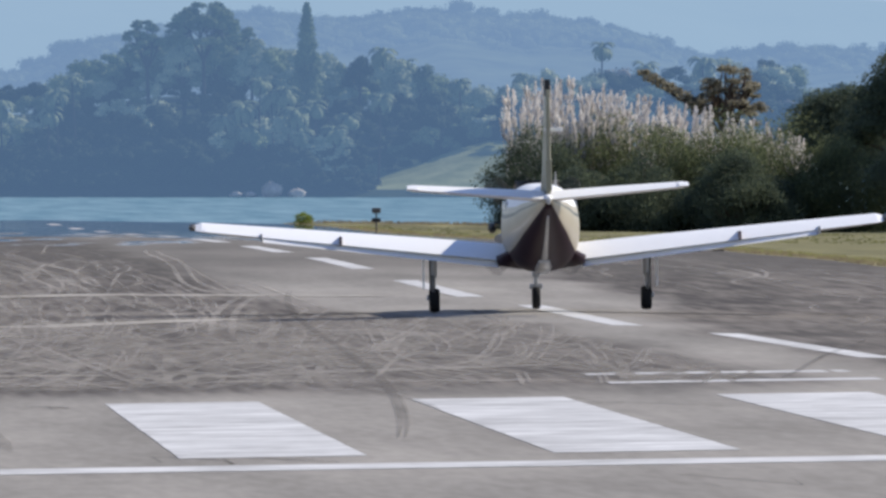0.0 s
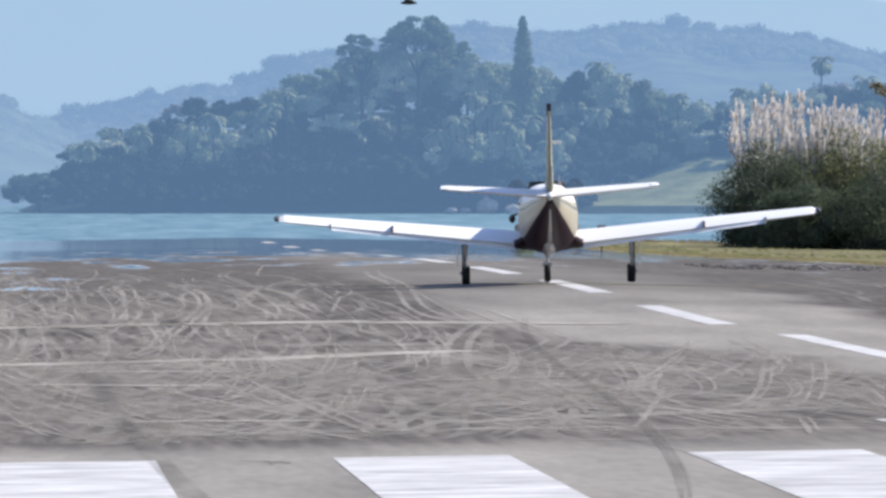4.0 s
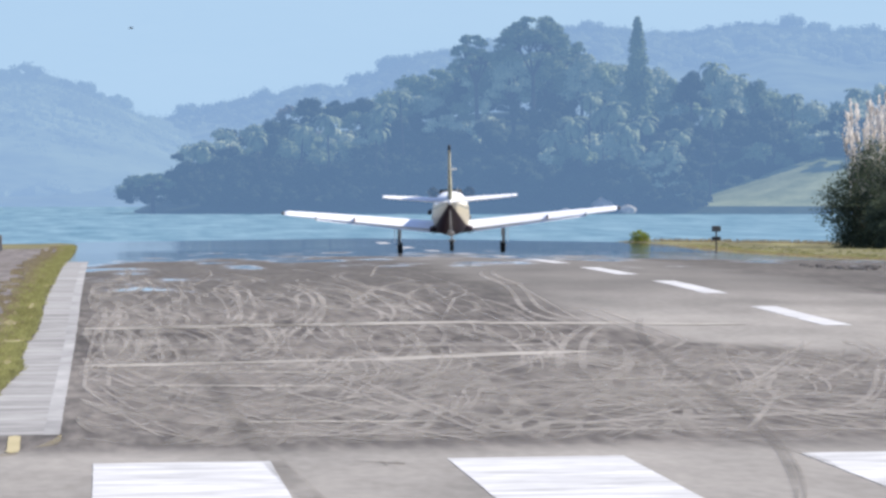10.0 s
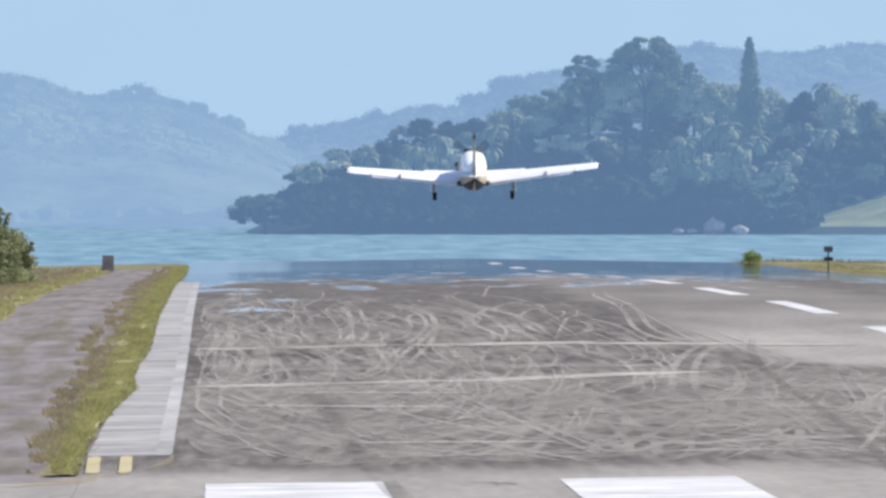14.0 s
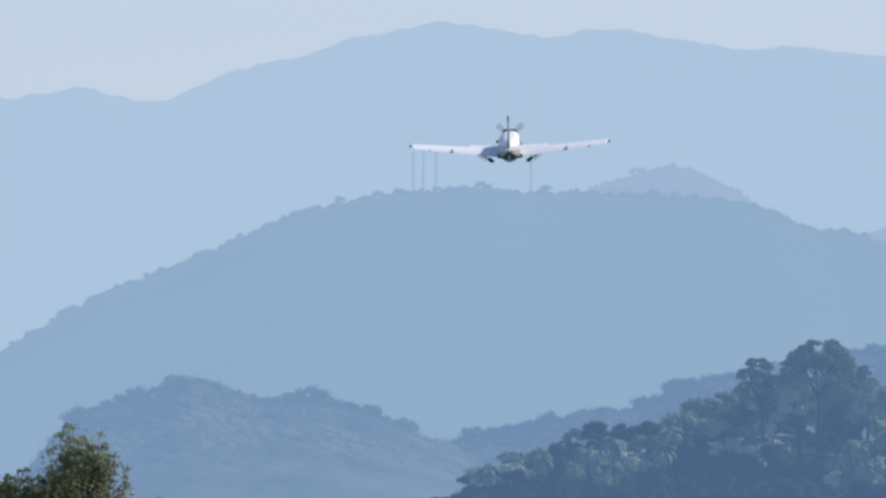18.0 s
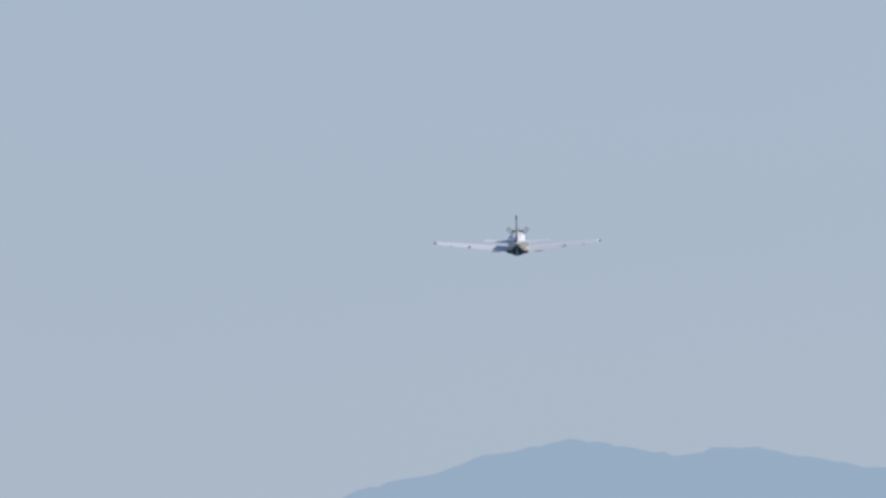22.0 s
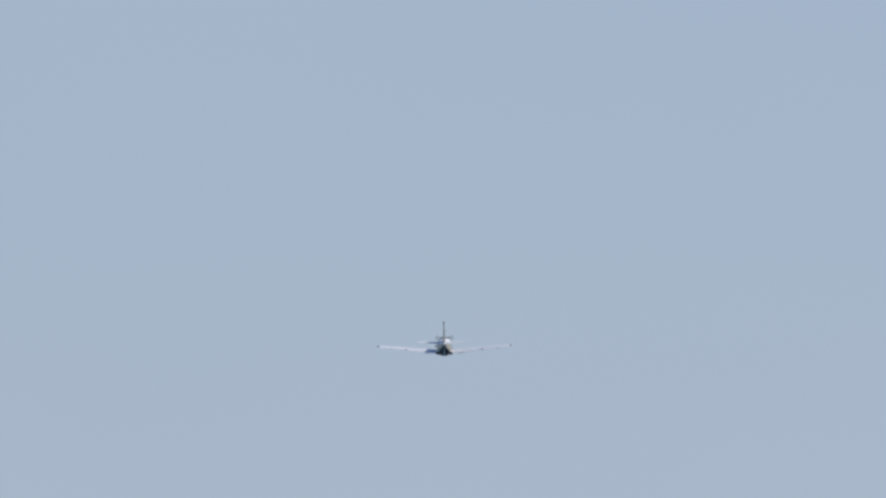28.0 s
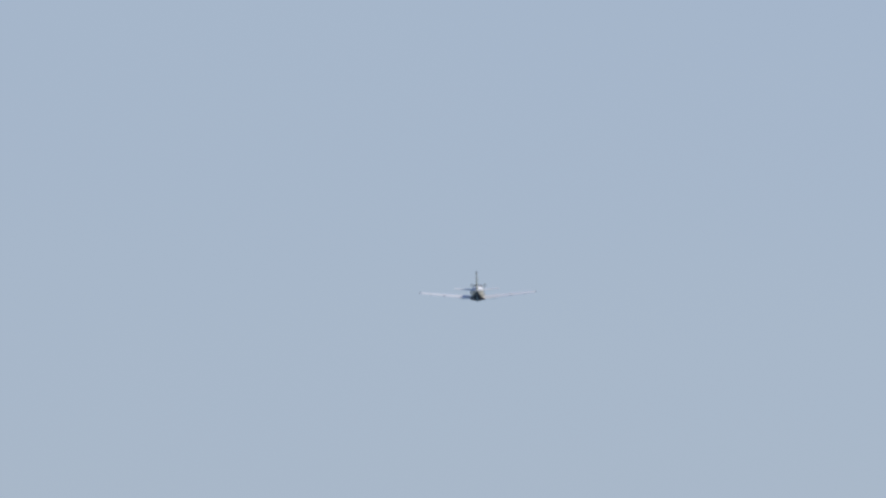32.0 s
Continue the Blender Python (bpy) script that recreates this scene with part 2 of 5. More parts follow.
BARK = material("bark", (0.06, 0.045, 0.035), (0.16, 0.12, 0.09), 0.95, 3, 20, spec=0.1, bump=0.4)
# blue haze before the island, painted into its materials as emission
HAZE_BLUE = (0.14, 0.26, 0.474)
FAR_LEAF = haze_glow(material("far_leaves", (0.055, 0.085, 0.04), (0.30, 0.36, 0.18), 0.8, 0.2, 1.2, island=0.15, spec=0.1), HAZE_BLUE, 0.52)
# pale and deep leaf tones also stand for sunlit and shaded crowns
FAR_LEAF_PALE_LIT = haze_glow(material("far_pale_lit_leaves", (0.20, 0.235, 0.13), (0.60, 0.63, 0.40), 0.8, 0.25, 1.2, island=0.15, spec=0.1), HAZE_BLUE, 0.52)
FAR_LEAF_DEEP_SHADE = haze_glow(material("far_deep_shade_leaves", (0.012, 0.025, 0.012), (0.055, 0.08, 0.04), 0.8, 0.3, 1.2, island=0.2, spec=0.1), HAZE_BLUE, 0.52)
FAR_LEAF_DRY = haze_glow(material("far_dry_leaves", (0.15, 0.13, 0.09), (0.42, 0.36, 0.28), 0.8, 0.25, 1.2, island=0.15, spec=0.1), HAZE_BLUE, 0.54)
FAR_PALM = haze_glow(material("far_fronds", (0.06, 0.09, 0.045), (0.27, 0.32, 0.17), 0.6, 0.1, 1, island=0.5, spec=0.2), HAZE_BLUE, 0.52)
FAR_LAWN = haze_glow(material("far_lawn", (0.17, 0.20, 0.085), (0.40, 0.42, 0.22), 0.9, 0.25, 1.6, spec=0.05), HAZE_BLUE, 0.5)
FAR_ROCK = haze_glow(material("far_rock", (0.30, 0.27, 0.24), (0.62, 0.58, 0.54), 0.9, 0.6, 5, spec=0.1), HAZE_BLUE, 0.42)
FAR_BARK = haze_glow(material("far_bark", (0.03, 0.026, 0.022), (0.08, 0.07, 0.06), 0.9, 1, 5, spec=0.1), HAZE_BLUE, 0.52)
# emission tint and share paint each height's haze into its material
HILL_A = haze_glow(material("hill_wood", (0.02, 0.035, 0.015), (0.24, 0.28, 0.13), 0.9, 0.05, 0.3, island=0.3, spec=0.05), (0.238, 0.385, 0.625), 0.79)
HILL_R = haze_glow(material("ridge_wood", (0.02, 0.035, 0.015), (0.24, 0.28, 0.13), 0.9, 0.05, 0.3, island=0.2, spec=0.05), (0.215, 0.355, 0.60), 0.79)
HILL_B = haze_glow(material("mountain_wood", (0.05, 0.08, 0.03), (0.16, 0.18, 0.10), 0.9, 0.012, 0.15, spec=0.05), (0.335, 0.503, 0.72), 0.90)
HILL_D = haze_glow(material("hill_wood_far", (0.05, 0.08, 0.03), (0.16, 0.18, 0.10), 0.9, 0.012, 0.15, spec=0.05), (0.405, 0.55, 0.775), 0.92)
HILL_C = haze_glow(material("far_mountain", (0.05, 0.08, 0.03), (0.16, 0.18, 0.10), 0.9, 0.01, 0.1, spec=0.05), (0.485, 0.65, 0.852), 0.95)
WHITE = material("white_aircraft_paint", (0.88, 0.88, 0.865), (0.93, 0.93, 0.915), 0.45, 0.6, 6, spec=0.5)
GOLD = material("gold_aircraft_paint", (0.33, 0.285, 0.20), (0.43, 0.375, 0.265), 0.35, 0.8, 8, spec=0.5)
FIN_PAINT = material("olive_gold_paint", (0.27, 0.255, 0.18), (0.36, 0.34, 0.245), 0.4, 0.8, 8, spec=0.3)
MAROON = material("maroon_aircraft_paint", (0.015, 0.006, 0.011), (0.027, 0.010, 0.018), 0.5, 0.8, 8, spec=0.15)
FENCE = material("reddish_grey_paint", (0.17, 0.12, 0.115), (0.26, 0.19, 0.18), 0.5, 0.8, 8, spec=0.3)
STRIPE = material("dark_olive_stripe", (0.07, 0.075, 0.06), (0.11, 0.115, 0.09), 0.4, 0.8, 8, spec=0.4)
METAL = material("bare_metal", (0.35, 0.35, 0.36), (0.55, 0.55, 0.55), 0.4, 3, 20, metal=0.8)
TYRE = material("tyre_rubber", (0.012, 0.012, 0.012), (0.03, 0.03, 0.03), 0.8, 4, 20, spec=0.2)
DARK = material("dark_paint", (0.02, 0.02, 0.022), (0.05, 0.05, 0.05), 0.5, 2, 12)
GLASS = material("tinted_window", (0.01, 0.012, 0.015), (0.02, 0.022, 0.025), 0.08, 2, 12, spec=0.7)
BLADE = material("spinning_blade", (0.05, 0.05, 0.055), (0.08, 0.08, 0.085), 0.5, 2, 12)
_n, _l = BLADE.node_tree.nodes, BLADE.node_tree.links
_t, _x = _n.new("ShaderNodeBsdfTransparent"), _n.new("ShaderNodeMixShader")
_x.inputs[0].default_value = 0.17
_l.new(_t.outputs[0], _x.inputs[1])
_l.new(_n["Principled BSDF"].outputs[0], _x.inputs[2])
_l.new(_x.outputs[0], _n["Material Output"].inputs["Surface"])
CONCRETE = material("concrete", (0.20, 0.18, 0.16), (0.34, 0.31, 0.28), 0.95, 3, 20, spec=0.1)


# ---- mesh helpers ----
def part(name, bm, mat, parent=None, label=""):
    """Links a bmesh as one mesh object, under its thing where one is given."""
    me = bpy.data.meshes.new(name)
    bm.to_mesh(me)
    bm.free()
    ob = new(name, me)
    for m in (mat if isinstance(mat, (list, tuple)) else (mat,)):
        me.materials.append(m)
    if parent:
        ob.parent = parent
    if label:
        ob["label"] = label
    return ob


def mesh(name, verts, faces, mat, parent=None, smooth=False):
    me = bpy.data.meshes.new(name)
    me.from_pydata([tuple(map(float, v)) for v in verts], [], [tuple(map(int, f)) for f in faces])
    me.materials.append(mat)
    if smooth:
        me.shade_smooth()
    ob = new(name, me)
    if parent:
        ob.parent = parent
    return ob


def box(bm, x0, x1, y0, y1, z0, z1, bevel=0.0):
    r = bmesh.ops.create_cube(bm, size=1.0, matrix=Matrix.Translation(((x0 + x1) / 2, (y0 + y1) / 2, (z0 + z1) / 2)) @
                              Matrix.Diagonal((x1 - x0, y1 - y0, z1 - z0, 1)))
    if bevel:
        es = {e for v in r["verts"] for e in v.link_edges}
        bmesh.ops.bevel(bm, geom=list(es), offset=bevel, segments=2, affect="EDGES", profile=0.5)
    return bm


def tube(bm, a, b, ra, rb, seg=10):
    """A tapered round bar from a to b."""
    a, b = Vector(a), Vector(b)
    q = (b - a).to_track_quat("Z", "Y").to_matrix().to_4x4()
    bmesh.ops.create_cone(bm, cap_ends=True, segments=seg, radius1=ra, radius2=rb, depth=(b - a).length,
                          matrix=Matrix.Translation((a + b) / 2) @ q)
    return bm


def loft(bm, rings, mats=None, caps=True, smooth=True):
    """Skins closed rings of equal count; mats(j) gives the material slot along the ring."""
    vs = [[bm.verts.new(p) for p in r] for r in rings]
    k = len(vs[0])
    for r0, r1 in zip(vs, vs[1:]):
        for j in range(k):
            f = bm.faces.new((r0[j], r0[(j + 1) % k], r1[(j + 1) % k], r1[j]))
            f.smooth = smooth
            if mats:
                f.material_index = mats(j)
    if caps:
        bm.faces.new(vs[0][::-1])
        bm.faces.new(vs[-1])
    bmesh.ops.recalc_face_normals(bm, faces=bm.faces)
    return bm


def lerp(tab, x):
    return float(np.interp(x, [a for a, _ in tab], [b for _, b in tab]))


# ---- ground ----
CENTRE, LEFT, RIGHT = 13.3, -1.4, 28.0
FALL = [(-120, -2.72), (100, -2.72), (138, -2.73), (214, -2.75), (260, -2.67), (310, -2.48), (385, -2.50), (436, -2.61), (471, -2.75), (513, -2.91), (588, -3.13), (660, -3.19), (702, -3.22)]


def smooth_fall(y):
    return sum(lerp(FALL, y + d) for d in (-16, -8, 0, 8, 16)) / 5


def top(x, y):
    """Height of the paved crown at x, y."""
    return EYE + smooth_fall(y) - 0.015 * min(abs(x - CENTRE), 30.0)


def sheet(name, xs, ys, height, mat):
    v = [(x, y, height(x, y)) for y in ys for x in xs]
    k = len(xs)
    f = [(i * k + j, i * k + j + 1, (i + 1) * k + j + 1, (i + 1) * k + j) for i in range(len(ys) - 1) for j in range(k - 1)]
    return mesh(name, v, f, mat, smooth=True)


def land_height(x, y):
    rim = min((x + 90) / 12, (130 - x) / 12, (722 - y) / 14, (y + 118) / 10, 1.0)
    wob = 0.06 * noise.noise(Vector((x * 0.3, y * 0.05, 3)))
    h = top(x, y) - 0.05 + (wob if x < LEFT - 0.4 or x > RIGHT + 0.4 else -0.03)
    if x > 25 and 701 < y < 720:
        h += 0.13 * max(0.0, min(1.0, (x - 26) / 2.5))
    return h * max(rim, 0) + (1 - max(rim, 0)) * -1.5


ys = [-118 + i * 6 for i in range(141)]
sheet("ground", [-90, -78, -60, -40, -25, -16, -11, -8, -6.5, -5, -3.5, -2.2, -1.6, 6, 13.3, 20, 25, 26.5, 28.2, 30, 34, 38, 45, 60, 80, 105, 118, 130], ys, land_height, GRASS)
tagged(bpy.data.objects["ground"], "dry yellow-green grass spit beside the sea", "ground", kind="structure")
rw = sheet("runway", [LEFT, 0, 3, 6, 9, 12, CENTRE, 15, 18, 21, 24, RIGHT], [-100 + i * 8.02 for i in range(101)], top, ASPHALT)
tagged(rw, "worn grey asphalt runway covered in tyre swirls", "runway", kind="structure")
sheet("sea", [-4900, -2000, -600, 0, 600, 2000, 4900], [-4900, -2000, -300, 300, 900, 1500, 2200, 3200, 4900], lambda x, y: 0.0, SEA)
tagged(bpy.data.objects["sea"], "rippled turquoise-blue bay water", "water", kind="structure")


def strip(name, x0, x1, y0, y1, mat, lift=0.005, skew=0.0, rag=0.0):
    """A flat painted bar that follows the runway's surface."""
    n = max(2, int((y1 - y0) / (0.7 if rag else 6)) + 1)
    xs = np.linspace(x0, x1, 3)
    v = []
    for y in np.linspace(y0, y1, n):
        for x in xs:
            px = x + skew * (y - y0) + rag * (noise.noise(Vector((x, y * 0.5, 5))) + 0.7 * noise.noise(Vector((x * 3, y * 1.7, 9))))
            v.append((px, y, top(px, y) + lift))
    f = [(i * 3 + j, i * 3 + j + 1, (i + 1) * 3 + j + 1, (i + 1) * 3 + j) for i in range(n - 1) for j in range(2)]
    return mesh(name, v, f, mat)


for k in range(8):
    x = -0.1 + 3.6 * k if k < 4 else 14.1 + 3.6 * (k - 4)
    tagged(strip("threshold_stripe", x, x + 1.8, 108.5, 138, PAINT, rag=0.008), "white painted threshold stripe on asphalt", "runway marking", "threshold stripes", "structure")
DASHES = [(15.0, 167, 194, -0.011), (13.75, 203, 232, 0.0)] + [(CENTRE, 245 + 49 * k, (273 if k < 4 else 259) + 49 * k, 0.0) for k in range(9)]
for x, ya, yb, lean in DASHES:
    tagged(strip("centreline_dash", x - 0.26, x + 0.26, ya, yb, PAINT, rag=0.007, skew=lean), "white painted centreline dash on asphalt", "runway marking", "centreline dashes", "structure")
tagged(strip("threshold_bar", LEFT, RIGHT, 103, 105.2, PAINT), "white painted bar across the runway", "runway marking", kind="structure")
tagged(strip("edge_slab", -1.45, -0.49, 154, 462, EDGE_SLAB, 0.004, rag=0.012), "pale worn concrete edge beside the runway", "pavement", kind="structure")
tagged(strip("edge_stripe", -0.68, -0.492, 154.2, 455, EDGE_PAINT, 0.0055, rag=0.012), "worn white stripe along the runway edge", "runway marking", kind="structure")
for y, x0, x1 in ((153.0, 10.1, 13.5), (146.6, 10.0, 13.4)):
    tagged(strip("designator_bar", x0, x1, y, y + 1.5, PAINT), "thin white painted bar of a runway number", "runway marking", "number bars", "structure")


def ribbon(vs, fs, pts, w, lift, across=1.0):
    """Adds a flat band along a line of (x, y) on the runway; across widens it along y to fit the camera's low view."""
    b0 = len(vs)
    for i, (x, y) in enumerate(pts):
        a, c = pts[max(0, i - 1)], pts[min(len(pts) - 1, i + 1)]
        d = math.hypot(c[0] - a[0], c[1] - a[1]) + 1e-6
        nx, ny = -(c[1] - a[1]) / d, (c[0] - a[0]) / d
        k = w * min(1.0, 0.15 + 0.4 * min(i, len(pts) - 1 - i)) / 2
        for s in (-1, 1):
            px, py = x + s * nx * k, y + s * ny * k * across
            vs.append((px, py, top(px, py) + lift))
    for i in range(len(pts) - 1):
        j = b0 + 2 * i
        fs.append((j, j + 1, j + 3, j + 2))


for line, w, say in (([(-1.36, 153.6), (-1.345, 149.5), (-1.315, 146.0), (-1.31, 144.2)], 0.15, "short worn yellow stripe at the runway edge"),
                     ([(-1.0, 153.6), (-0.985, 149.5), (-0.965, 146.0), (-0.975, 144.2)], 0.14, "short worn yellow stripe at the runway edge")):
    vs, fs = [], []
    ribbon(vs, fs, [(lerp([(q, p) for p, q in line[::-1]], y), y) for y in np.linspace(153.7, 144.0, 40)], w, 0.01)
    tagged(mesh("yellow_stripe", vs, fs, YELLOW), say, "runway marking", "yellow stripes", "structure")
vs, fs = [], []
for line, w in (([(-2.4, 137.6), (-2.0, 138.2), (-1.7, 139.0), (-1.5, 140.3), (-1.37, 142.0), (-1.28, 143.8)], 0.55), ([(-1.2, 142.0), (-1.06, 142.9), (-0.93, 144.0)], 0.5),
                ([(-0.85, 146.2), (-0.68, 147.0), (-0.58, 148.5), (-0.51, 151.0), (-0.48, 153.8)], 0.16)):
    ribbon(vs, fs, line, w, 0.009)
tagged(mesh("yellow_line", vs, fs, YELLOW_FAINT), "thin faded ochre line bending off the runway edge", "runway marking", kind="structure")


def lay_marks(name, vs, fs, mat, label):
    """Lays the ribbons of a list on the runway, the 280 nearest to the threshold as marks of their own."""
    runs, first = [], 0
    for i in range(1, len(fs) + 1):
        if i == len(fs) or fs[i][0] != fs[i - 1][0] + 2:
            runs.append(fs[first:i])
            first = i
    runs.sort(key=lambda run: vs[run[len(run) // 2][0]][1])
    for run in runs[:280]:
        a, b = run[0][0], run[-1][0] + 4
        mesh(name, vs[a:b], [tuple(q - a for q in f) for f in run], mat, rw)
    rest = [f for run in runs[280:] for f in run]
    if rest:
        number = {q: k for k, q in enumerate(sorted({q for f in rest for q in f}))}
        tagged(mesh(name + "s", [vs[q] for q in number], [tuple(number[q] for q in f) for f in rest], mat), label, "tyre marks", kind="stuff")


def arc(rg, x, y, ax, ay, mid, half, lo, hi):
    """The line of a skidding car: part of a long loop whose bend opens and tightens, kept within the lane."""
    pts, tilt = [], rg.normal() * 0.25
    for i in range(27):
        s = -1 + i / 13
        a = mid + half * s
        k = 1 + 0.25 * s * tilt
        px, py = x + ax * math.cos(a) * k, y + ay * (math.sin(a) + tilt * math.cos(a)) * k
        if lo < px < hi and 144.5 < py < 455:
            pts.append((px, py))
        elif len(pts) > 6:
            break
        else:
            pts = []
    return pts


rg = np.random.default_rng(12)
vs, fs, dv, df, bv, bf = [], [], [], [], [], []
# shallow curves that cross each other close to the stripes and leave dark lenses between them
for k in range(680):
    left = k % 4 < 3
    lo, hi = (-0.35, 12.4) if left else (17.0, 27.5)
    xa, ya = lo + (hi - lo) * rg.random(), 138 + 70 * rg.random()
    side = 1 if rg.random() < 0.5 else -1
    dx, dy, bow = side * (0.5 + 3.2 * rg.random() ** 1.3), 9 + 30 * rg.random(), rg.normal() * 1.1
    pts = []
    for i in range(19):
        q = i / 18
        px, py = xa + dx * (q + bow * 0.3 * q * (1 - q)), ya + dy * (q ** (1 + 0.6 * abs(bow)))
        if lo < px < hi and 145.5 < py < 226:
            pts.append((px, py))
    if len(pts) > 7:
        if k % 5 < 3:
            ribbon(bv, bf, pts, 0.06 + 0.12 * rg.random(), 0.0022 + 0.00001 * k, 9.0)
        else:
            ribbon(vs, fs, pts, 0.03 + 0.05 * rg.random(), 0.0065 + 0.00001 * k, 9.0)
            if k % 2 == 0:
                ribbon(vs, fs, [(px + 0.16 + 0.02 * (k % 7), py + 1.5) for px, py in pts], 0.045, 0.0065 + 0.00001 * k, 9.0)
# taller loops beyond the second seam, thickest at the left edge
for k in range(240):
    left = k % 6 < 5
    lo, hi = (-0.35, 8.6) if left else (17.6, 27.5)
    x = lo + (hi - lo) * rg.random() ** (1.7 if left else 0.9)
    pts = arc(rg, x - 0.8, 222 + 150 * rg.random() ** 1.5, 0.7 + 1.9 * rg.random(), 20 + 34 * rg.random(), rg.normal() * 0.7 + (0 if rg.random() < 0.7 else math.pi), 0.55 + 0.5 * rg.random(), lo, hi)
    if len(pts) > 6:
        if k % 5 < 2:
            ribbon(bv, bf, pts, 0.10 + 0.16 * rg.random(), 0.0024 + 0.00001 * k, 14.0)
        else:
            w = 0.03 + 0.045 * rg.random()
            ribbon(vs, fs, pts, w, 0.0072 + 0.00001 * k, 14.0)
            if k % 4 == 0:
                ribbon(vs, fs, [(px + 0.2 + 0.02 * (k % 7), py + 1.2) for px, py in pts], w, 0.0072 + 0.00001 * k, 14.0)
# long slalom tracks further down the runway
for k in range(44):
    left = k < 30
    lo, hi = (-0.2, 8.6) if left else (17.8, 27.2)
    x0, yc, length = lo + (hi - lo) * rg.random() ** (1.7 if left else 1.0), 205 + 130 * rg.random(), 10 + 34 * rg.random()
    amp, ph, turn = (0.4 + 1.4 * rg.random()) * (1 if rg.random() < 0.75 else -1), rg.normal() * 0.25, rg.normal() * 0.5
    wave = rg.random() < 0.25
    pts = []
    for i in range(25):
        s = -1 + i / 12
        x = x0 + (amp * 0.5 * math.sin(s * 3.4 + ph) if wave else amp * (1 - (s + ph) ** 2)) + turn * s
        y = yc + length * s
        if lo - 0.1 < x < hi + 1 and 150 < y < 455:
            pts.append((x, y))
    if len(pts) > 6:
        w = 0.05 + 0.07 * rg.random()
        ribbon(vs, fs, pts, w, 0.006 + 0.00002 * k)
        if k % 3 == 0:
            ribbon(vs, fs, [(x + 0.28 + 0.02 * (k % 7), y) for x, y in pts], w, 0.006 + 0.00002 * k)
# sideways slides near the stripes
for k in range(26):
    lo, hi = (-0.35, 10.5) if k < 19 else (17.6, 27.5)
    xa = lo + (hi - lo) * 0.7 * rg.random()
    xb, y0, rise, bow = min(hi, xa + 2 + 6 * rg.random()), 146 + 95 * rg.random() ** 1.5, rg.normal() * 7, rg.normal() * 5
    pts = [(xa + (xb - xa) * i / 16, y0 + rise * i / 16 + bow * math.sin(math.pi * i / 16)) for i in range(17)]
    pts = [p for p in pts if p[1] > 144.5]
    if len(pts) > 6:
        ribbon(vs, fs, pts, 0.03 + 0.02 * rg.random(), 0.008 + 0.00002 * k, 26.0)
# seams across the lane: y at the edge and at the far end, x from and to, width
sv, sf = [], []
for ya, yb, x0, x1, w in ((254.6, 256.5, -0.40, 7.3, 3.4), (255.4, 247.5, 7.0, 11.6, 1.3), (209.2, 212.6, -0.35, 5.0, 2.3), (212.6, 218.0, 4.6, 7.6, 1.4), (190.0, 186, 0.4, 3.2, 0.6), (188.0, 190, 6.0, 8.4, 0.5),
                          (160, 158.5, 1.6, 4.0, 0.5), (202, 199, 1.0, 3.8, 0.6)):
    ribbon(sv, sf, [(x0 + (x1 - x0) * i / 24, ya + (yb - ya) * i / 24 + 0.06 * w * rg.normal()) for i in range(25)], w * (0.8 + 0.4 * rg.random()), 0.011)
tagged(mesh("surface_seams", sv, sf, SEAM), "pale dusty seams across the runway surface", "seams", kind="stuff")
lay_marks("dust_band", bv, bf, DUST_BAND, "broad faint bands of dust on the runway")
# dark rubber curves
def skid(line, n=40):
    """A smooth curve x(y) near a few points."""
    ys_, xs_ = np.array([q[1] for q in line], float), np.array([q[0] for q in line], float)
    mid = ys_.mean()
    fit = np.polyfit(ys_ - mid, xs_, min(4, len(line) - 1))
    return [(float(np.polyval(fit, y - mid)), float(y)) for y in np.linspace(ys_[0], ys_[-1], n)]


# the clearest slides: double bends, hooks and crossings
for line, w, twin in (([(4.10, 337), (4.50, 311), (4.55, 294), (4.20, 275), (3.45, 252), (3.03, 238)], 0.10, 0.22),
                      ([(4.71, 298), (4.57, 280), (4.02, 256), (3.27, 230)], 0.11, 0.0), ([(3.34, 313), (3.21, 287), (2.80, 262), (2.22, 248)], 0.10, -0.3),
                      ([(6.15, 306), (5.63, 296), (5.50, 279), (5.62, 268), (5.38, 257)], 0.10, 0.0), ([(6.45, 318), (5.98, 300), (5.95, 283), (5.60, 264)], 0.08, 0.0),
                      ([(7.95, 392), (7.30, 366), (6.86, 347)], 0.09, 0.0), ([(-0.02, 288), (0.02, 268), (-0.17, 246)], 0.12, 0.3), ([(7.60, 293), (7.0, 275), (6.50, 259)], 0.09, 0.0),
                      ([(8.97, 250), (7.99, 233), (7.40, 219), (6.60, 196)], 0.13, 0.38), ([(9.42, 217), (8.57, 204), (8.16, 199)], 0.10, 0.0),
                      ([(10.4, 366), (9.35, 316), (8.74, 286), (8.50, 262), (8.97, 249)], 0.12, 0.35), ([(9.5, 305), (9.15, 268), (9.0, 252)], 0.09, 0.0), ([(9.2, 190), (8.4, 176), (8.2, 166), (8.6, 155)], 0.08, 0.3)):
    track = skid(line, 26)
    ribbon(vs, fs, track, w, 0.0095, 6.0)
    if twin:
        ribbon(vs, fs, [(px + twin, py + 1) for px, py in track], w, 0.0095, 6.0)
lay_marks("dust_swirl", vs, fs, DUST, "pale dusty tyre swirls on the runway")
main = skid([(10.2, 258), (9.46, 240), (8.85, 218), (8.35, 197), (8.03, 182), (7.84, 173), (7.55, 158), (7.0, 141), (6.45, 127), (5.95, 116)])
ribbon(dv, df, main, 0.075, 0.013)
ribbon(dv, df, [(x + 0.075, y) for x, y in main], 0.06, 0.013)
